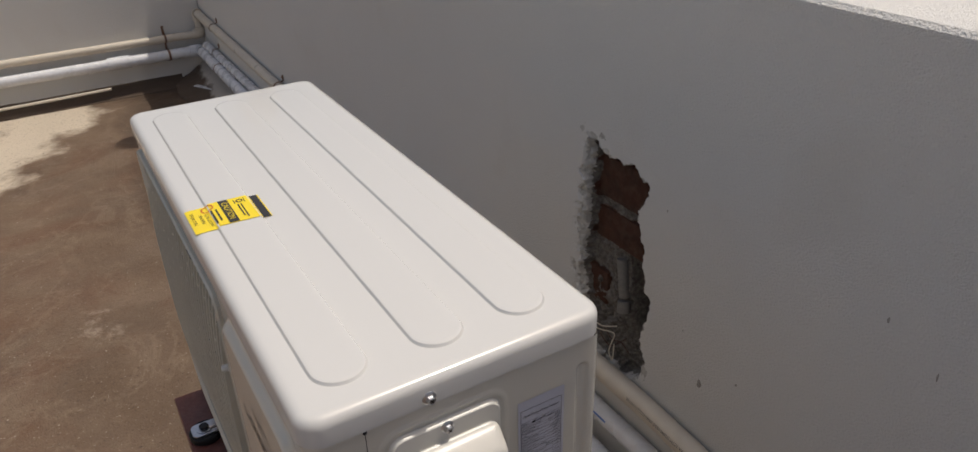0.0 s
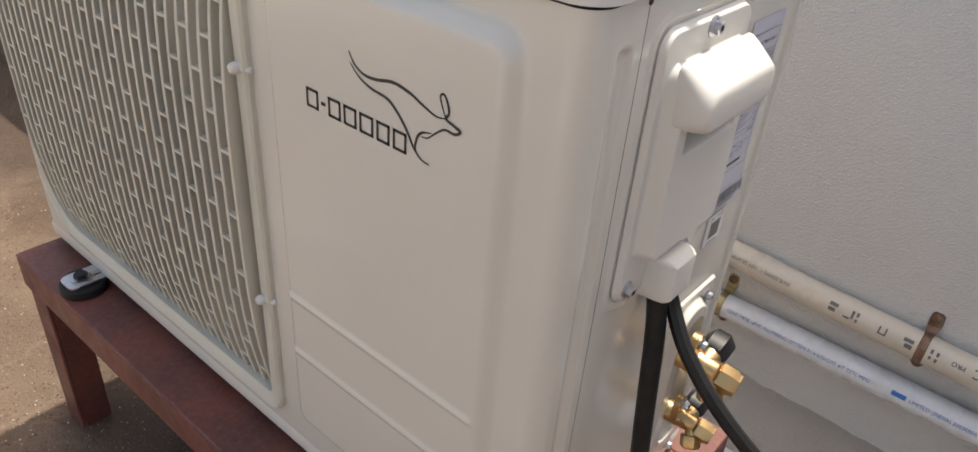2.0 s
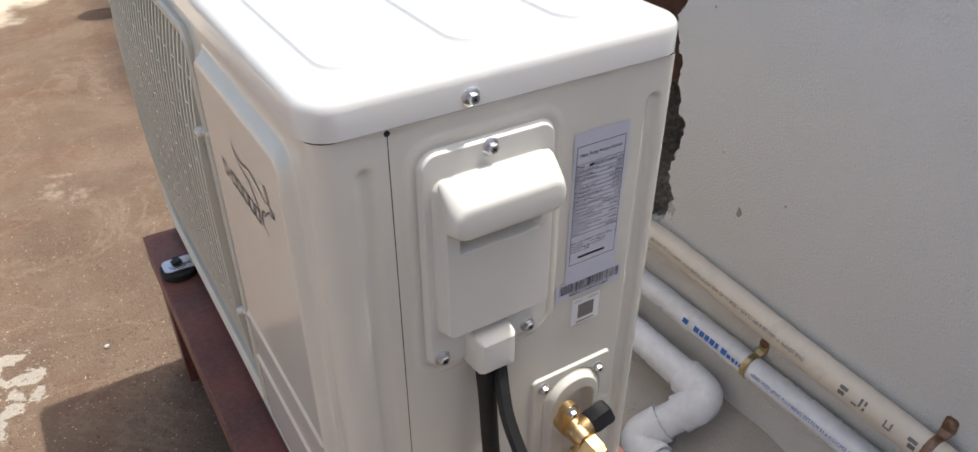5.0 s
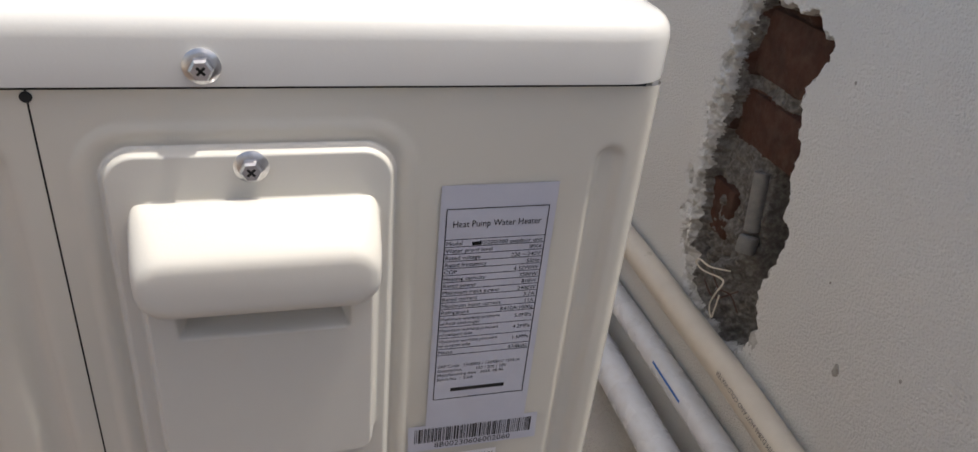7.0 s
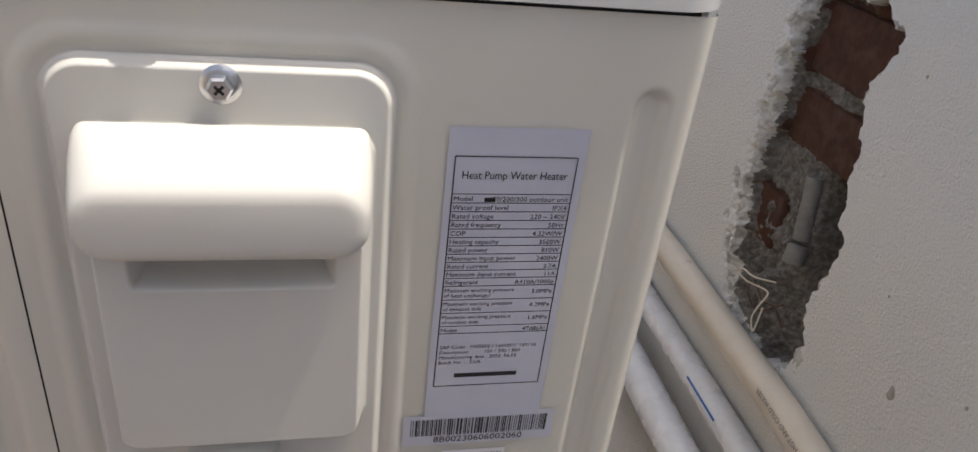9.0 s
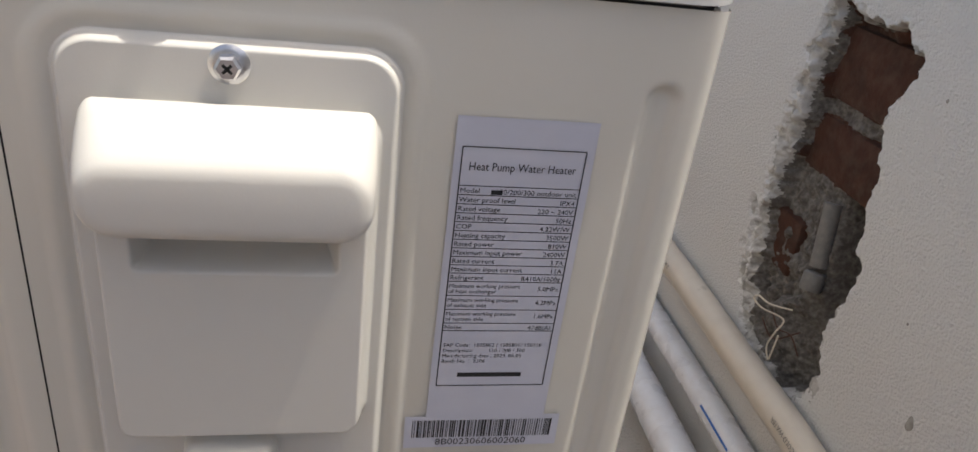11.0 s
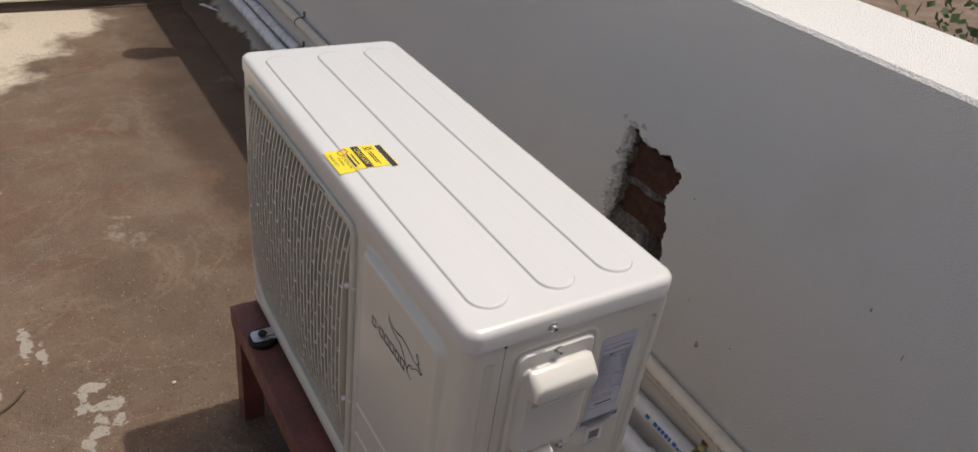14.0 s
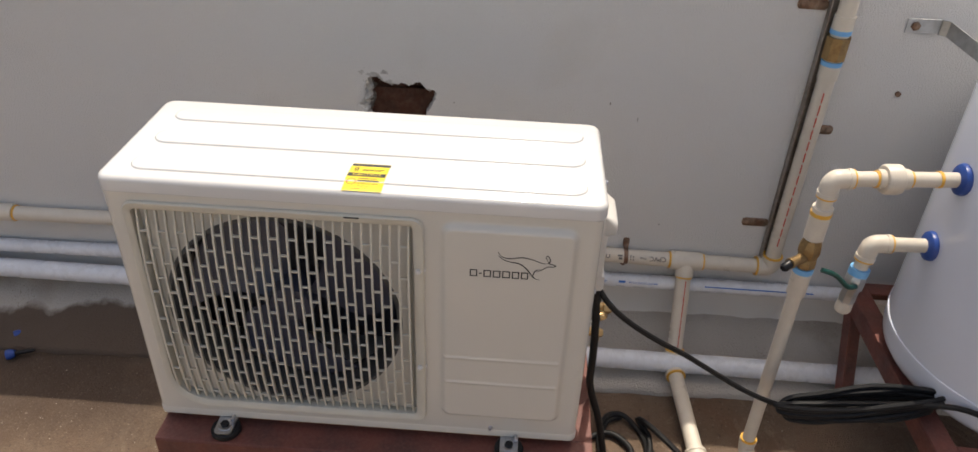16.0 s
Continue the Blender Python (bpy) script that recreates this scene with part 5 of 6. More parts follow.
items = [("(N.B.25MM) 1\" 00V 28.6MM CLASS 1 SDR 11 AS PER ASTM D2846 HOT AND COLD WATER", 0.02, 0, 0.0075, "LEFT", 0.50), ("SDR 11 AS PER ASTM D2846 POTABLE HOT AND COLD", 0.62, 0, 0.0075, "LEFT", 0.35)]
items += [("CPVC", -0.252, -0.006, 0.0170, "LEFT", 0.047), ("PRO", -0.201, -0.003, 0.0085, "LEFT", 0.020)]
for it in items:
    raw("printing", *words([it], on_hot), [INK if it[0] in ("CPVC", "PRO") else GREYINK], hot, smooth=False)
for bar in ((-0.170, -0.004, -0.167, 0.009), (-0.163, -0.005, -0.160, 0.008), (-0.140, -0.004, -0.128, 0.0005), (-0.140, 0.0025, -0.131, 0.0080), (-0.108, -0.003, -0.106, 0.007), (-0.100, -0.003, -0.098, 0.007), (-0.107, 0.005, -0.099, 0.007),
            (-0.072, -0.005, -0.069, 0.008), (-0.066, -0.005, -0.063, 0.006), (-0.062, 0.0055, -0.054, 0.008), (-0.045, -0.004, -0.034, 0.0005), (-0.043, 0.0025, -0.034, 0.0075)):
    raw("print_mark", *bars([bar], on_hot), [GREYINK], hot, smooth=False)
pl = wrap(TEE, bw, CR1, 0.0, 1)
v, f = bars([(0.05 + 0.02 * i, -0.004, 0.068 + 0.02 * i, -0.0015) for i in range(9)], pl)
raw("stripe", v, f, [REDINK], hot, label="orange-red print line", smooth=False)
pl = wrap((0.642, -0.521, 0.36), (-0.0095, -0.006, 1), CR1, -0.3, 1)
v, f = bars([(0.02 + 0.03 * i, 0, 0.044 + 0.03 * i, 0.0028) for i in range(14)], pl)
raw("stripe", v, f, [REDINK], hot, label="orange-red print line", smooth=False)

CR2, Z2 = 0.0184, 0.2285
cold = thing("cold_water_pipe", "white uPVC water pipe with blue print, clamped to the wall", "pipe")
bm = bmesh.new()
run(bm, [(0.643, -1.6, Z2 - 0.003), (0.643, 0.45, Z2 + 0.004), (0.643, 1.40, 0.214), (0.643, FY - 0.10, 0.204), (0.643, FY - 0.10, 0.13)], CR2, 0.03, 20)
part("pipe", bm, UPVC, cold)


def on_cold(turn):
    """Print on the lower pipe: u along it from a joint behind the unit, v round it."""
    def place(u, v):
        y = 0.60 - u
        z = Z2 + 0.004 - (0.45 - min(y, 0.45)) * 0.00341
        a, r = turn + v / CR2, CR2 + 0.0009
        return (0.643 - r * math.cos(a), y, z + r * math.sin(a))
    return place


pl = on_cold(0.30)
items = [("LEAD FREE uPVC PLUMBING SYSTEM 31.6 KG/CM2 AT 23\u00b0C MFG", 0.510, -0.002, 0.0072, "LEFT", 0.226), ("LIMITED (INDIA) 20230806", 0.763, -0.002, 0.0070, "LEFT", 0.088)]
for it in items:
    raw("printing", *words([it], pl), [BLUEINK], cold, smooth=False)
for bar in ((0.372, -0.003, 0.383, 0.005), (0.396, -0.0035, 0.406, 0.005), (0.408, -0.0035, 0.417, 0.005), (0.419, -0.0035, 0.427, 0.005), (0.429, -0.0035, 0.438, 0.005), (0.440, -0.0035, 0.446, 0.005), (0.452, -0.0035, 0.462, 0.005),
            (0.464, -0.0035, 0.471, 0.0025), (0.473, -0.0035, 0.479, 0.0025), (0.481, -0.0035, 0.485, 0.0025), (0.487, -0.0035, 0.493, 0.0025), (0.741, -0.002, 0.759, 0.0040)):
    raw("print_mark", *bars([bar], pl), [BLUEINK], cold, smooth=False)
pl = on_cold(0.40)
for a, n in ((0.15, 4), (0.965, 14)):
    raw("stripe", *bars([(a + 0.02 * i, -0.0015, a + 0.02 * i + 0.0201, 0.0015) for i in range(n)], pl), [BLUEINK], cold, label="blue line", smooth=False)

CR3 = 0.0258
drain = thing("drain_pipe", "thick white uPVC drain pipe stepping down to the floor", "pipe")
D = [(-5.9, FY - 0.045, 0.175), (0.622, FY - 0.045, 0.165), (0.618, 0.142, 0.146), (0.520, 0.192, 0.066), (0.522, -1.7, 0.052)]
bm = bmesh.new()
run(bm, D, CR3, 0.03, 20)
part("pipe", bm, UPVC, drain)
for a, b2, c in zip(D, D[1:], D[2:]):
    bend_fitting(drain, a, b2, c, CR3 * 1.17, UPVC, 0.054, lip=1.015)
collar(drain, (0.235, FY - 0.045, 0.167), (1, 0, 0), CR3 * 1.2, 0.10, UPVC, "coupling")
pl = wrap((0.622, 3.0, 0.158), (0, -1, -0.0095), CR3, 0.3, -1)
v, f = bars([(0.3 + 0.03 * i, -0.0012, 0.329 + 0.03 * i, 0.0012) for i in range(18)], pl)
raw("stripe", v, f, [BLUEINK], drain, label="blue line", smooth=False)
pl = wrap((0.522, 0.10, 0.050), (0, -1, 0), CR3, 0.6, -1)
for bar in ((0.05, -0.002, 0.064, 0.005), (0.072, -0.001, 0.19, 0.003), (0.21, -0.001, 0.30, 0.003), (0.36, -0.0012, 0.9, 0.0012)):
    raw("print_mark", *bars([bar], pl), [BLUEINK], drain, smooth=False)

for y in (-0.150, 2.32, 3.30):
    saddle((0.642, y, z1(y)), CR1, WX, RUST, "rusty two-hole steel clamp round the cream pipe")
for y, m, lb in ((0.105, GOLDZINC, "yellow-zinc steel clamp round the white pipe"), (2.33, RUST, "rusty steel clamp round the white pipe"), (3.36, RUST, "rusty steel clamp round the white pipe")):
    saddle((0.643, y, Z2 + 0.0028 if y < 1 else 0.209), CR2, WX, m, lb)
for y in (2.34, 3.25):
    saddle((0.622, y, 0.132 + (y - 0.165) * 0.0095), CR3, WX, RUST, "rusty steel clamp round the drain pipe", width=0.02)
for x in (0.47, -0.5):
    fc = thing("pipe_clamp", "rusty steel clamp holding two pipes on the far wall", "pipe clamp", "pipe clamps on the wall")
    bm = bmesh.new()
    for zc, rr, yc in ((0.2445, CR1 + 0.001, FY - 0.028), (0.167, CR3 + 0.001, FY - 0.045)):
        loops = []
        for i in range(12):
            a = radians(-60 - 240 * i / 11)
            p = (yc + rr * math.cos(a), zc + rr * math.sin(a))
            q = (yc + (rr + 0.0016) * math.cos(a), zc + (rr + 0.0016) * math.sin(a))
            loops.append([(x - 0.005, *p), (x + 0.005, *p), (x + 0.005, *q), (x - 0.005, *q)])
        loft(bm, loops)
    box(bm, (x - 0.006, FY - 0.004, 0.255), (x + 0.006, FY - 0.0008, 0.300))
    box(bm, (x - 0.005, FY - 0.004, 0.125), (x + 0.005, FY - 0.0008, 0.240))
    part("strap", bm, RUST, fc)
    bm = bmesh.new()
    lathe(bm, (x, FY - 0.003, 0.290), (0, -1, 0), [(0, 0.007), (0.003, 0.006), (0.0045, 0.002)], 12)
    part("screw", bm, RUST, fc)

# ---- riser channel with brackets ----
chn = thing("riser_channel", "weathered steel channel upright on the wall beside the riser", "channel")
bm = bmesh.new()
box(bm, (WX - 0.004, -0.522, 0.315), (WX - 0.0006, -0.492, 1.03), 0.0008, 1)
box(bm, (WX - 0.022, -0.4945, 0.315), (WX - 0.0041, -0.492, 1.03), 0.0008, 1)
part("web", bm, CHANNEL, chn, smooth=False)
for z, s in ((0.424, 1), (0.687, -1), (0.975, 1)):
    bm = bmesh.new()
    a, b2 = (-0.4919, -0.428) if s > 0 else (-0.580, -0.5221)
    rise(bm, (a + b2) / 2, z, abs(b2 - a), 0.022, 0.008, [(0, 0.0006), (0, 0.003), (0.0008, 0.0036)], lambda u, v, d: (WX - d, u, v))
    br = part("bracket", bm, RUST, chn, "rusty fixing bracket")
    bm = bmesh.new()
    lathe(bm, (WX - 0.0036, -0.438 if s > 0 else -0.570, z), (-1, 0, 0), [(0, 0.0075), (0.003, 0.007), (0.005, 0.003)], 14)
    part("screw", bm, RUST, br)
bm = bmesh.new()
lathe(bm, (WX - 0.0006, -0.697, 0.785), (-1, 0, 0), [(0, 0.006), (0.006, 0.006), (0.007, 0.002)], 12)
tagged(part("wall_plug", bm, RUST), "small dark wall plug in the plaster", "wall plug")

# ---- storage tank ----
TC = Vector((0.31, -0.985, 0))
TR = 0.29
tank = thing("storage_tank", "bluish-white sheet-metal water storage tank on a red stand", "tank")
bm = bmesh.new()
lathe(bm, TC, (0, 0, 1), [(0.300, 0.02), (0.300, TR - 0.06), (0.303, TR - 0.035), (0.312, TR - 0.014), (0.328, TR - 0.003), (0.345, TR), (1.52, TR), (1.55, TR - 0.015), (1.57, TR - 0.06), (1.58, 0.02)], 72)
part("shell", bm, TANK, tank)
bm = bmesh.new()
lathe(bm, TC, (0, 0, 1), [(0.372, TR), (0.373, TR + 0.0018), (0.381, TR + 0.0018), (0.382, TR)], 72)
part("seam_band", bm, TANK, tank)


def tank_face(z, dx=0.0):
    return Vector((TC.x + dx, TC.y + math.sqrt(TR * TR - dx * dx), z))


for z, dx in ((0.765, 0.0), (0.605, 0.012)):
    p = tank_face(z, dx)
    bm = bmesh.new()
    lathe(bm, p, (0, 1, 0), [(-0.004, 0.030), (0.003, 0.031), (0.009, 0.029), (0.012, 0.024), (0.014, 0.017)], 28)
    part("grommet", bm, BLUEPL, tank, "blue plastic pipe grommet")
# outlet piping: upper line with union and valve
VX, VY, CT = 0.283, -0.443, 0.0146
up = thing("tank_feed_pipe", "cream CPVC pipe with union and brass valve rising to the tank", "pipe")
q = [(0.06, -0.47, 0.020), (VX, VY, 0.020), (VX, VY, 0.765), tank_face(0.765) + Vector((0, -0.01, 0))]
bm = bmesh.new()
run(bm, q, CT, 0.02)
part("pipe", bm, CPVC, up)
bend_fitting(up, q[1], q[2], q[3], CT * 1.27, CPVC, 0.036, GLUE)
bend_fitting(up, q[0], q[1], q[2], CT * 1.27, CPVC, 0.036, GLUE)
hw = (tank_face(0.765) - Vector(q[2])).normalized()
bm = bmesh.new()
lathe(bm, Vector(q[2]) + hw * 0.115, hw, [(-0.030, 0.0165), (-0.030, 0.019), (-0.018, 0.019), (-0.018, 0.026), (-0.014, 0.0285), (0.012, 0.0285), (0.015, 0.025), (0.015, 0.0195), (0.030, 0.0195), (0.030, 0.0165)], 22)
part("union", bm, CPVC, up, "cream CPVC union nut")
for d in (0.084, 0.148, 0.205):
    collar(up, Vector(q[2]) + hw * d, hw, CT * 1.12, 0.006, GLUE, "cement_ring", "orange solvent cement")
collar(up, (VX, VY, 0.668), (0, 0, 1), 0.0195, 0.070, CPVC, "adapter")
collar(up, (VX, VY, 0.690), (0, 0, 1), 0.0205, 0.008, GLUE, "cement_ring", "orange solvent cement")
collar(up, (VX, VY, 0.525), (0, 0, 1), 0.0190, 0.060, CPVC, "adapter")
collar(up, (VX, VY, 0.557), (0, 0, 1), 0.0200, 0.012, BLUETAPE, "tape", "blue thread tape")
bm = bmesh.new()
lathe(bm, (VX, VY, 0.563), (0, 0, 1), [(0, 0.017), (0.004, 0.021), (0.018, 0.021), (0.024, 0.018), (0.040, 0.023), (0.052, 0.022), (0.066, 0.017)], 8)
lathe(bm, (VX, VY, 0.590), (-0.62, 0.75, 0.05), [(0.01, 0.011), (0.050, 0.009), (0.052, 0.011), (0.060, 0.011)], 14)
vb = part("valve", bm, BRONZE, up, "brass ball valve")
bm = bmesh.new()
lathe(bm, Vector((VX, VY, 0.590)) + Vector((-0.62, 0.75, 0.05)).normalized() * 0.060, (-0.62, 0.75, -0.2), [(0, 0.009), (0.016, 0.009), (0.020, 0.006)], 10)
part("knob", bm, BLACKPL, vb, "black valve knob")
lo = thing("tank_return_pipe", "cream CPVC elbow pipe with a green-handled valve at the tank", "pipe")
g = tank_face(0.605, 0.012)
q = [g + Vector((0, -0.01, 0)), (0.318, -0.575, 0.605), (0.306, -0.560, 0.455)]
bm = bmesh.new()
run(bm, q, CT, 0.02)
part("pipe", bm, CPVC, lo)
bend_fitting(lo, q[0], q[1], q[2], CT * 1.27, CPVC, 0.036, GLUE)
lw = (Vector(q[2]) - Vector(q[1])).normalized()
collar(lo, Vector(q[1]) + lw * 0.066, lw, 0.0200, 0.016, BLUETAPE, "tape", "blue thread tape")
bm = bmesh.new()
lathe(bm, Vector(q[1]) + lw * 0.074, lw, [(0, 0.018), (0.006, 0.021), (0.030, 0.021), (0.036, 0.017), (0.060, 0.0175), (0.075, 0.015)], 8)
vb = part("valve", bm, STRAP, lo, "nickel-plated ball valve")
bm = bmesh.new()
lathe(bm, Vector(q[1]) + lw * 0.16, lw, [(-0.02, 0.016), (0, 0.0165), (0.006, 0.014), (0.008, 0.004)], 16)
part("plug", bm, CPVC, lo)
bm = bmesh.new()
lv = Vector(q[1]) + lw * 0.095
tube(bm, spline([lv + Vector((-0.020, 0.004, 0.004)), lv + Vector((-0.030, 0.025, 0.010)), lv + Vector((-0.028, 0.055, 0.035)), lv + Vector((-0.026, 0.085, 0.045))], 5), 0.0052, 10)
part("lever", bm, TEAL, vb, "green plastic-sleeved lever")
# steel strap from wall to tank
st = thing("tank_strap", "galvanised steel strap bracket from wall to tank", "strap")
bm = bmesh.new()
box(bm, (WX - 0.004, -0.735, 0.925), (WX - 0.0006, -0.665, 0.957), 0.001, 1)
part("plate", bm, STRAP, st, smooth=False)
bm = bmesh.new()
lathe(bm, (WX - 0.004, -0.684, 0.941), (-1, 0, 0), [(0, 0.010), (0.004, 0.010), (0.006, 0.006)], 6)
part("bolt", bm, RUST, st)
bm = bmesh.new()
a, b2 = Vector((WX - 0.004, -0.735, 0.941)), Vector((0.50, -0.775, 0.925))
loft(bm, [[p + Vector(o) for o in ((0, 0, -0.016), (0, 0, 0.016), (-0.003, -0.001, 0.016), (-0.003, -0.001, -0.016))] for p in (a, a + Vector((-0.01, -0.012, 0)), b2)])
part("arm", bm, STRAP, st, smooth=False)

# stand under the tank
ts = thing("tank_stand", "red-oxide painted angle-iron stand under the storage tank", "stand")
X0, X1, Y0, Y1 = 0.035, 0.605, -1.27, -0.705
for a, b2, c, d in (((X0, Y1 - 0.045, 0.294), (X1, Y1, 0.299), (X0, Y1 - 0.005, 0.250), (X1, Y1, 0.294)), ((X0, Y0, 0.294), (X1, Y0 + 0.045, 0.299), (X0, Y0, 0.250), (X1, Y0 + 0.005, 0.294)),
                    ((X0, Y0 + 0.045, 0.2935), (X0 + 0.045, Y1 - 0.045, 0.2985), (X0, Y0 + 0.005, 0.250), (X0 + 0.005, Y1 - 0.005, 0.2935)),
                    ((X1 - 0.045, Y0 + 0.045, 0.2935), (X1, Y1 - 0.045, 0.2985), (X1 - 0.005, Y0 + 0.005, 0.250), (X1, Y1 - 0.005, 0.2935))):
    angle("rail", a, b2, c, d, ts)
for x, y, dx in ((X0, Y1, 0.005), (X1, Y1, -0.005), (X0, Y0, 0.005), (X1, Y0, -0.005)):
    bm = bmesh.new()
    sx, sy = (1 if x == X0 else -1), (1 if y == Y0 else -1)
    if sx < 0 and sy < 0:                       # this leg is splayed inwards
        for pr in (((0, 0), (-0.045, 0), (-0.045, -0.005), (0, -0.005)), ((0, -0.005), (-0.005, -0.005), (-0.005, -0.045), (0, -0.045))):
            loft(bm, [[(cx + a, -0.706 + b2, cz) for a, b2 in pr] for cx, cz in ((0.455, 0.0), (0.598, 0.2935))])
        part("leg", bm, REDOX, ts, smooth=False)
        continue
    zf = 0.0 if x == X0 else 0.005
    for p, w in (((sx * 0.045, sy * 0.005), 0), ((sx * 0.005, sy * 0.045), 1)):
        xs, ys = sorted((x + dx, x + dx + p[0])), sorted((y + sy * 0.006, y + sy * 0.006 + p[1]))
        box(bm, (xs[0], ys[0], zf), (xs[1], ys[1], 0.2935), 0.001, 1)
    part("leg", bm, REDOX, ts, smooth=False)

# ---- cables ----
def cable(name, label, pts, r, n=8, mat=RUBBER, seg=12):
    c = thing(name, label, "cable")
    bm = bmesh.new()
    tube(bm, spline(pts, n), r, seg)
    part("sheath", bm, mat, c)
    return c


cable("power_cable", "thick black sleeved power cable leaving the unit", [(0.118, -0.012, 0.606), (0.118, -0.018, 0.57), (0.119, -0.024, 0.50), (0.126, -0.028, 0.42), (0.134, -0.032, 0.34), (0.142, -0.060, 0.24), (0.150, -0.085, 0.12),
                                                                         (0.165, -0.10, 0.03), (0.20, -0.14, 0.012), (0.26, -0.17, 0.012), (0.31, -0.12, 0.012), (0.27, -0.055, 0.012), (0.18, -0.05, 0.012)], 0.0075)
loop = [(0.131, -0.014, 0.606), (0.128, -0.022, 0.590), (0.122, -0.045, 0.560), (0.125, -0.085, 0.520), (0.145, -0.150, 0.462), (0.170, -0.220, 0.405), (0.188, -0.290, 0.347), (0.200, -0.360, 0.295),
        (0.205, -0.420, 0.262), (0.200, -0.465, 0.252)]
rng = random.Random(8)
for k in range(6):
    for i in range(10):
        a = 2 * math.pi * i / 10 + 0.5
        y = -0.590 + (0.138 + 0.005 * k) * math.cos(a) + 0.008 * rng.uniform(-1, 1)
        loop.append((0.165 + 0.026 * math.sin(a) * (1 + 0.2 * rng.uniform(-1, 1)), y, float(np.interp(-y, (0.44, 0.69), (0.255, 0.307))) + 0.008 * k + 0.005 * rng.random()))
loop += [(0.135, -0.720, 0.350), (0.060, -0.790, 0.395), (-0.010, -0.880, 0.470)]
cable("control_cable", "black rubber cable sagging to a coil on the tank stand", loop, 0.0058, 5, seg=8)
heap = []
for k in range(2):
    for i in range(9):
        a = 2 * math.pi * i / 9
        heap.append((0.275 + (0.085 + 0.01 * k) * math.cos(a) + 0.01 * rng.uniform(-1, 1), -0.155 + (0.055 + 0.006 * k) * math.sin(a), 0.008 + 0.011 * k + 0.003 * rng.random()))
heap += [(0.30, -0.22, 0.05), (0.22, -0.27, 0.06)]
cable("coiled_cable", "loops of grey-black cable lying on the floor", heap, 0.0072, 4, seg=8)

# ---- small things on the floor ----
def anchor_plug(x, y, turn):
    a = thing("wall_anchor", "blue plastic wall anchor lying on the floor", "wall anchor", "dropped wall anchors")
    d = Vector((math.cos(turn), math.sin(turn), 0.02))
    p = Vector((x, y, 0.016))
    bm = bmesh.new()
    lathe(bm, p, d, [(0, 0.006), (0.001, 0.013), (0.008, 0.014), (0.016, 0.012), (0.022, 0.009)], 16)
    part("head", bm, BLUEPL, a)
    bm = bmesh.new()
    lathe(bm, p + d * 0.02, d, [(0, 0.006), (0.02, 0.0055), (0.045, 0.005), (0.05, 0.001)], 10)
    part("shank", bm, BLACKPL, a)


anchor_plug(0.497, 1.470, -0.9)
anchor_plug(0.425, 1.450, -1.2)
brd = thing("board_scrap", "dark weathered board scrap lying on the floor", "board")
bm = bmesh.new()
box(bm, (-0.16, -0.13, 0.0), (0.16, 0.12, 0.022), 0.004, 2)
for w in bm.verts:
    w.co += noise.noise_vector(w.co * 9) * 0.012 * Vector((1, 1, 0.3))
o = part("plank", bm, SLATE, brd)
brd.matrix_world = pose(-0.95, 2.70, 0.003, 0, 0, -14)
off = thing("pipe_offcut", "thin white plastic offcut lying in the corner", "offcut")
bm = bmesh.new()
loft(bm, [[Vector(p) + Vector(q) for q in ((0.012, 0.004, 0), (-0.012, -0.004, 0), (-0.012, -0.004, 0.003), (0.012, 0.004, 0.003))] for p in ((0.535, 3.46, 0.040), (0.585, 3.30, 0.057))])
part("strip", bm, UPVC, off, smooth=False)
stk = thing("wooden_stick", "long thin pale stick lying along the far wall", "stick")
bm = bmesh.new()
tube(bm, [(-0.75, FY - 0.085, 0.052), (0.0, FY - 0.075, 0.055), (0.17, FY - 0.072, 0.056)], 0.007, 8)
part("rod", bm, CPVC, stk)
twg = thing("twig", "short dark twig lying on the concrete", "twig")
bm = bmesh.new()
tube(bm, spline([(-0.50, 0.98, 0.004), (-0.47, 1.00, 0.005), (-0.445, 1.035, 0.004)], 4), 0.003, 6)
part("stem", bm, BARK, twg)

pbl = thing("pebble", "small pale lump of dried mortar on the floor", "pebble")
bm = bmesh.new()
bmesh.ops.create_icosphere(bm, subdivisions=3, radius=0.0045)
for w in bm.verts:
    w.co += noise.noise_vector(w.co * 160) * 0.002
    w.co = Vector((-0.15 + w.co.x * 1.2, 0.93 + w.co.y, max(0.0035 + w.co.z * 0.8, 0)))
part("stone", bm, CHIP, pbl)



def scatter(seed, count, spot, low, high):
    """Loose crumbs on the floor: small lopsided pyramids, thick round a spot, thin elsewhere."""
    rng = random.Random(seed)
    verts, faces = [], []
    cx, sx, cy, sy, share = spot
    for _ in range(count):
        x, y = rng.uniform(-1.3, 0.42), rng.uniform(-0.6, 3.2)
        if rng.random() < share:
            x, y = rng.gauss(cx, sx), rng.gauss(cy, sy)
        if x > 0.43:
            continue
        s = low + (high - low) * rng.random() ** 2
        b = len(verts)
        for dx, dy, dz in ((1, 0, -0.1), (0, 0.9, -0.1), (-1, 0.1, -0.1), (0, -0.9, -0.1), (0.1, 0.1, 1.0)):
            verts.append((x + s * dx * rng.uniform(0.5, 1.4), y + s * dy * rng.uniform(0.5, 1.4), s * dz * 0.9))
        faces += [(b, b + 1, b + 4), (b + 1, b + 2, b + 4), (b + 2, b + 3, b + 4), (b + 3, b, b + 4)]
    return verts, faces


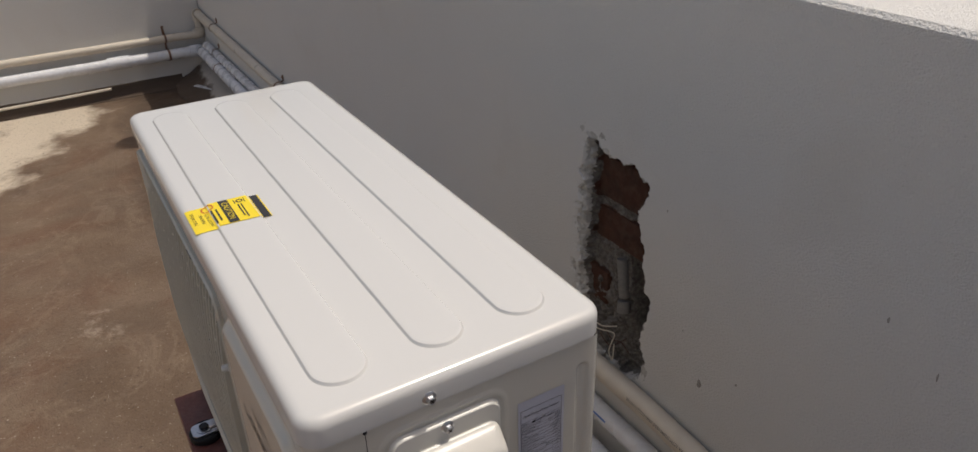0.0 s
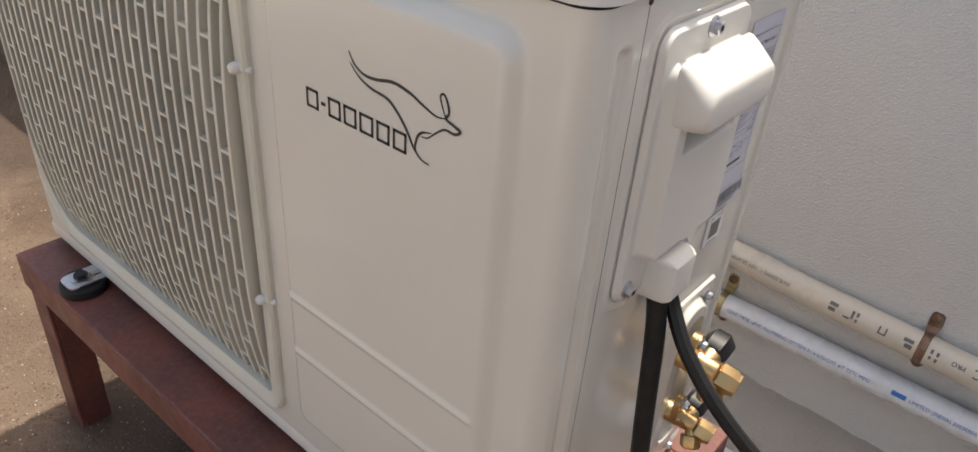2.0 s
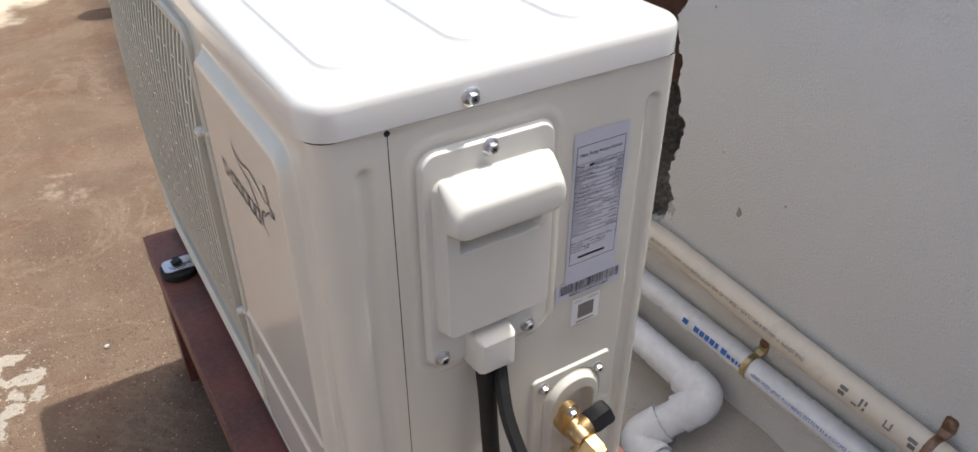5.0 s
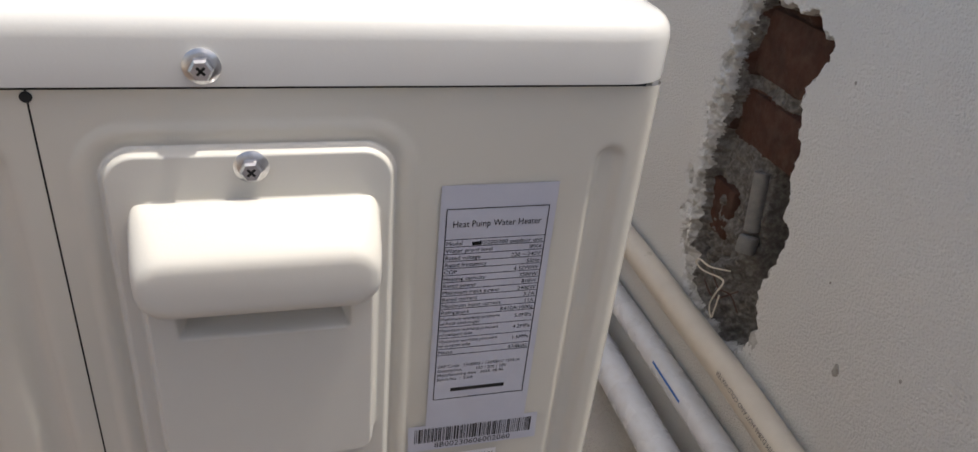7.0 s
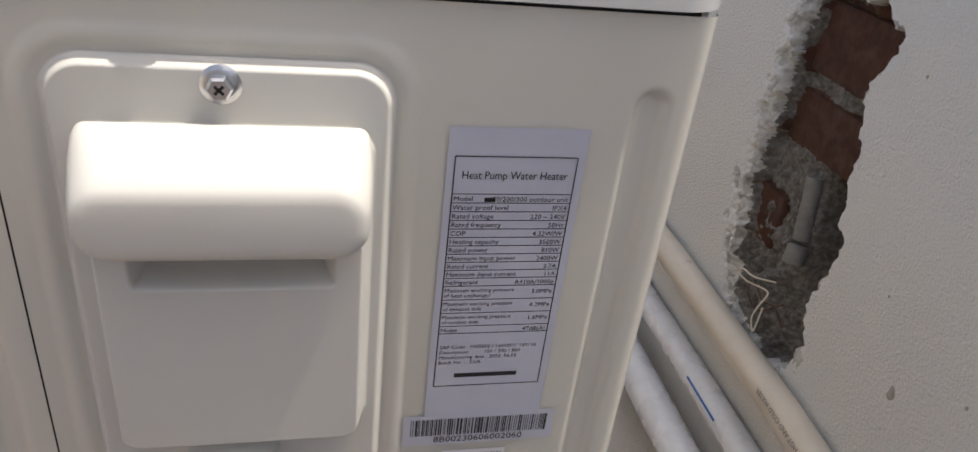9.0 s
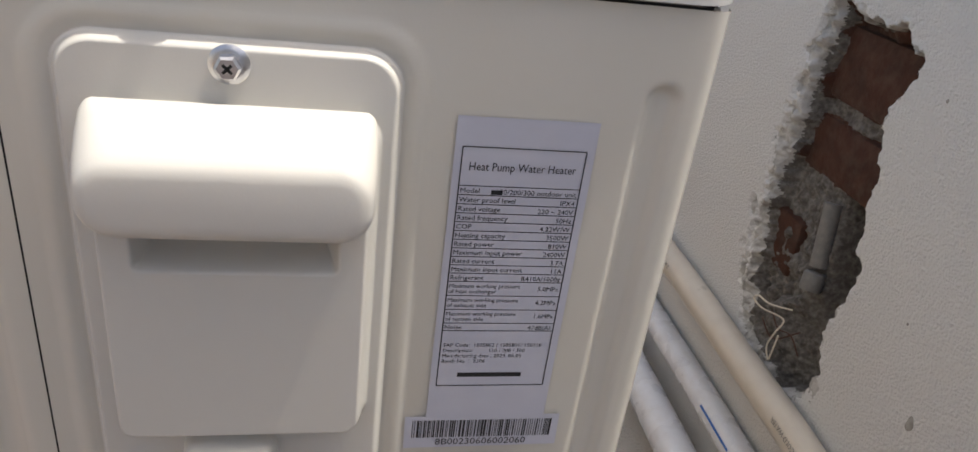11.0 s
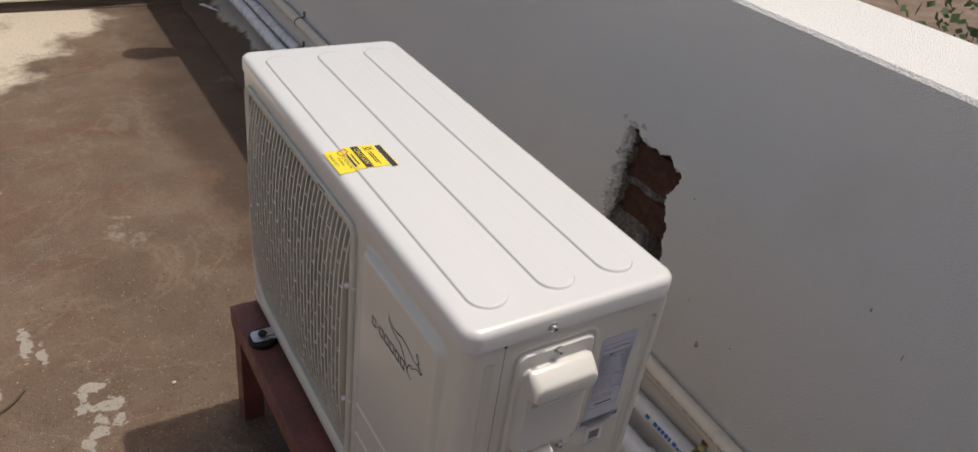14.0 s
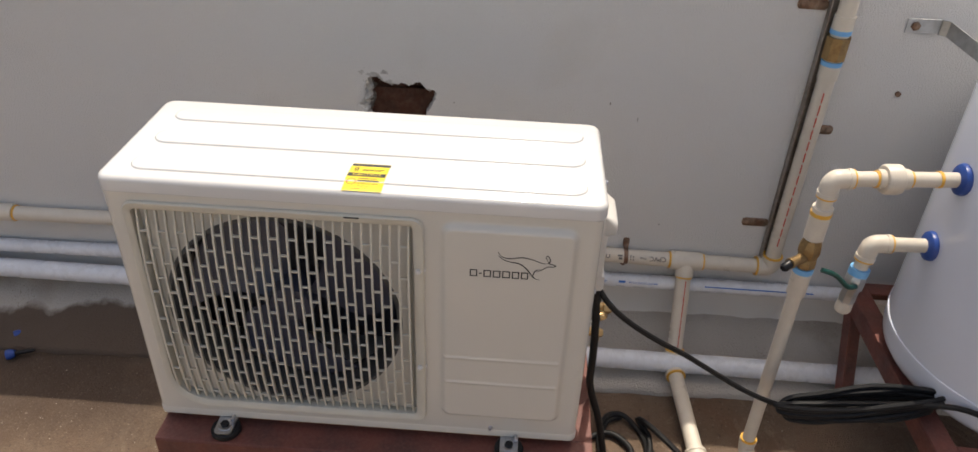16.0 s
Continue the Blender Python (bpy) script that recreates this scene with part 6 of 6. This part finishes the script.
GRIT = material("pale_grit", (0.58, 0.53, 0.45), 0.9, vary=(0.3, 0.24, 0.19), scale=30, amount=0.8)
CRUMB = material("dark_soil_crumbs", (0.085, 0.055, 0.038), 0.95, vary=(0.19, 0.13, 0.09), scale=40, amount=0.8)
tagged(raw("grit", *scatter(21, 6500, (-0.28, 0.25, 0.8, 0.45, 0.5), 0.0004, 0.0019), [GRIT], smooth=False), "scattered pale grit and plaster crumbs on the floor", "grit", kind="stuff")
tagged(raw("soil_crumbs", *scatter(22, 9000, (0.02, 0.12, 0.45, 0.36, 0.85), 0.0006, 0.0024), [CRUMB], smooth=False), "dark dried soil crumbs strewn on the floor", "soil", kind="stuff")

# post on the parapet, whose shadow falls on the floor
post = thing("vent_post", "short grey round-topped vent post on the parapet", "post")
bm = bmesh.new()
lathe(bm, (0.70, 2.93, TOP), (0, 0, 1), [(0, 0.055), (0.40, 0.055), (0.44, 0.07), (0.50, 0.075), (0.56, 0.06), (0.60, 0.02)], 24)
part("post", bm, CONDUIT, post)

# ---- trees beyond the parapet ----
def tree(x, y, seed, height, spread):
    rng = random.Random(seed)
    t = thing("tree", "dark green leafy tree beyond the parapet wall", "tree")
    bm = bmesh.new()
    tube(bm, spline([(x, y, 0), (x + 0.05, y + 0.04, height * 0.4), (x - 0.03, y + 0.08, height * 0.75)], 6), lambda f: 0.11 * (1 - 0.6 * f), 10)
    for k in range(6):
        a = k * 1.05 + rng.random()
        z = height * (0.35 + 0.06 * k)
        tube(bm, spline([(x, y, z), (x + 0.4 * spread * math.cos(a), y + 0.4 * spread * math.sin(a), z + 0.15), (x + 0.8 * spread * math.cos(a), y + 0.8 * spread * math.sin(a), z + 0.35)], 4),
             lambda f: 0.04 * (1 - 0.7 * f), 6)
    part("trunk", bm, BARK, t)
    verts, faces = [], []
    clumps = [(x + spread * rng.gauss(0, 0.45), y + spread * rng.gauss(0, 0.45), height * (0.62 + 0.2 * rng.gauss(0, 0.6)), rng.uniform(0.15, 0.32)) for _ in range(34)]
    for cx, cy, cz, cr in clumps:
        for _ in range(110):
            d = Vector((rng.gauss(0, 1), rng.gauss(0, 1), rng.gauss(0, 0.8))).normalized() * cr * rng.random() ** 0.4
            p = Vector((cx, cy, cz)) + d
            u = Vector((rng.gauss(0, 1), rng.gauss(0, 1), rng.gauss(0, 1))).normalized()
            w = u.orthogonal().normalized()
            l, k = rng.uniform(0.03, 0.06), rng.uniform(0.010, 0.02)
            b = len(verts)
            verts += [p, p + u * l * 0.5 + w * k, p + u * l, p + u * l * 0.5 - w * k]
            faces.append((b, b + 1, b + 2, b + 3))
    raw("crown", verts, faces, [LEAF], t, smooth=False)


tree(2.6, -0.6, 1, 1.45, 0.9)
tree(3.4, 0.9, 2, 1.55, 1.0)
tree(2.9, 2.6, 3, 1.35, 0.9)
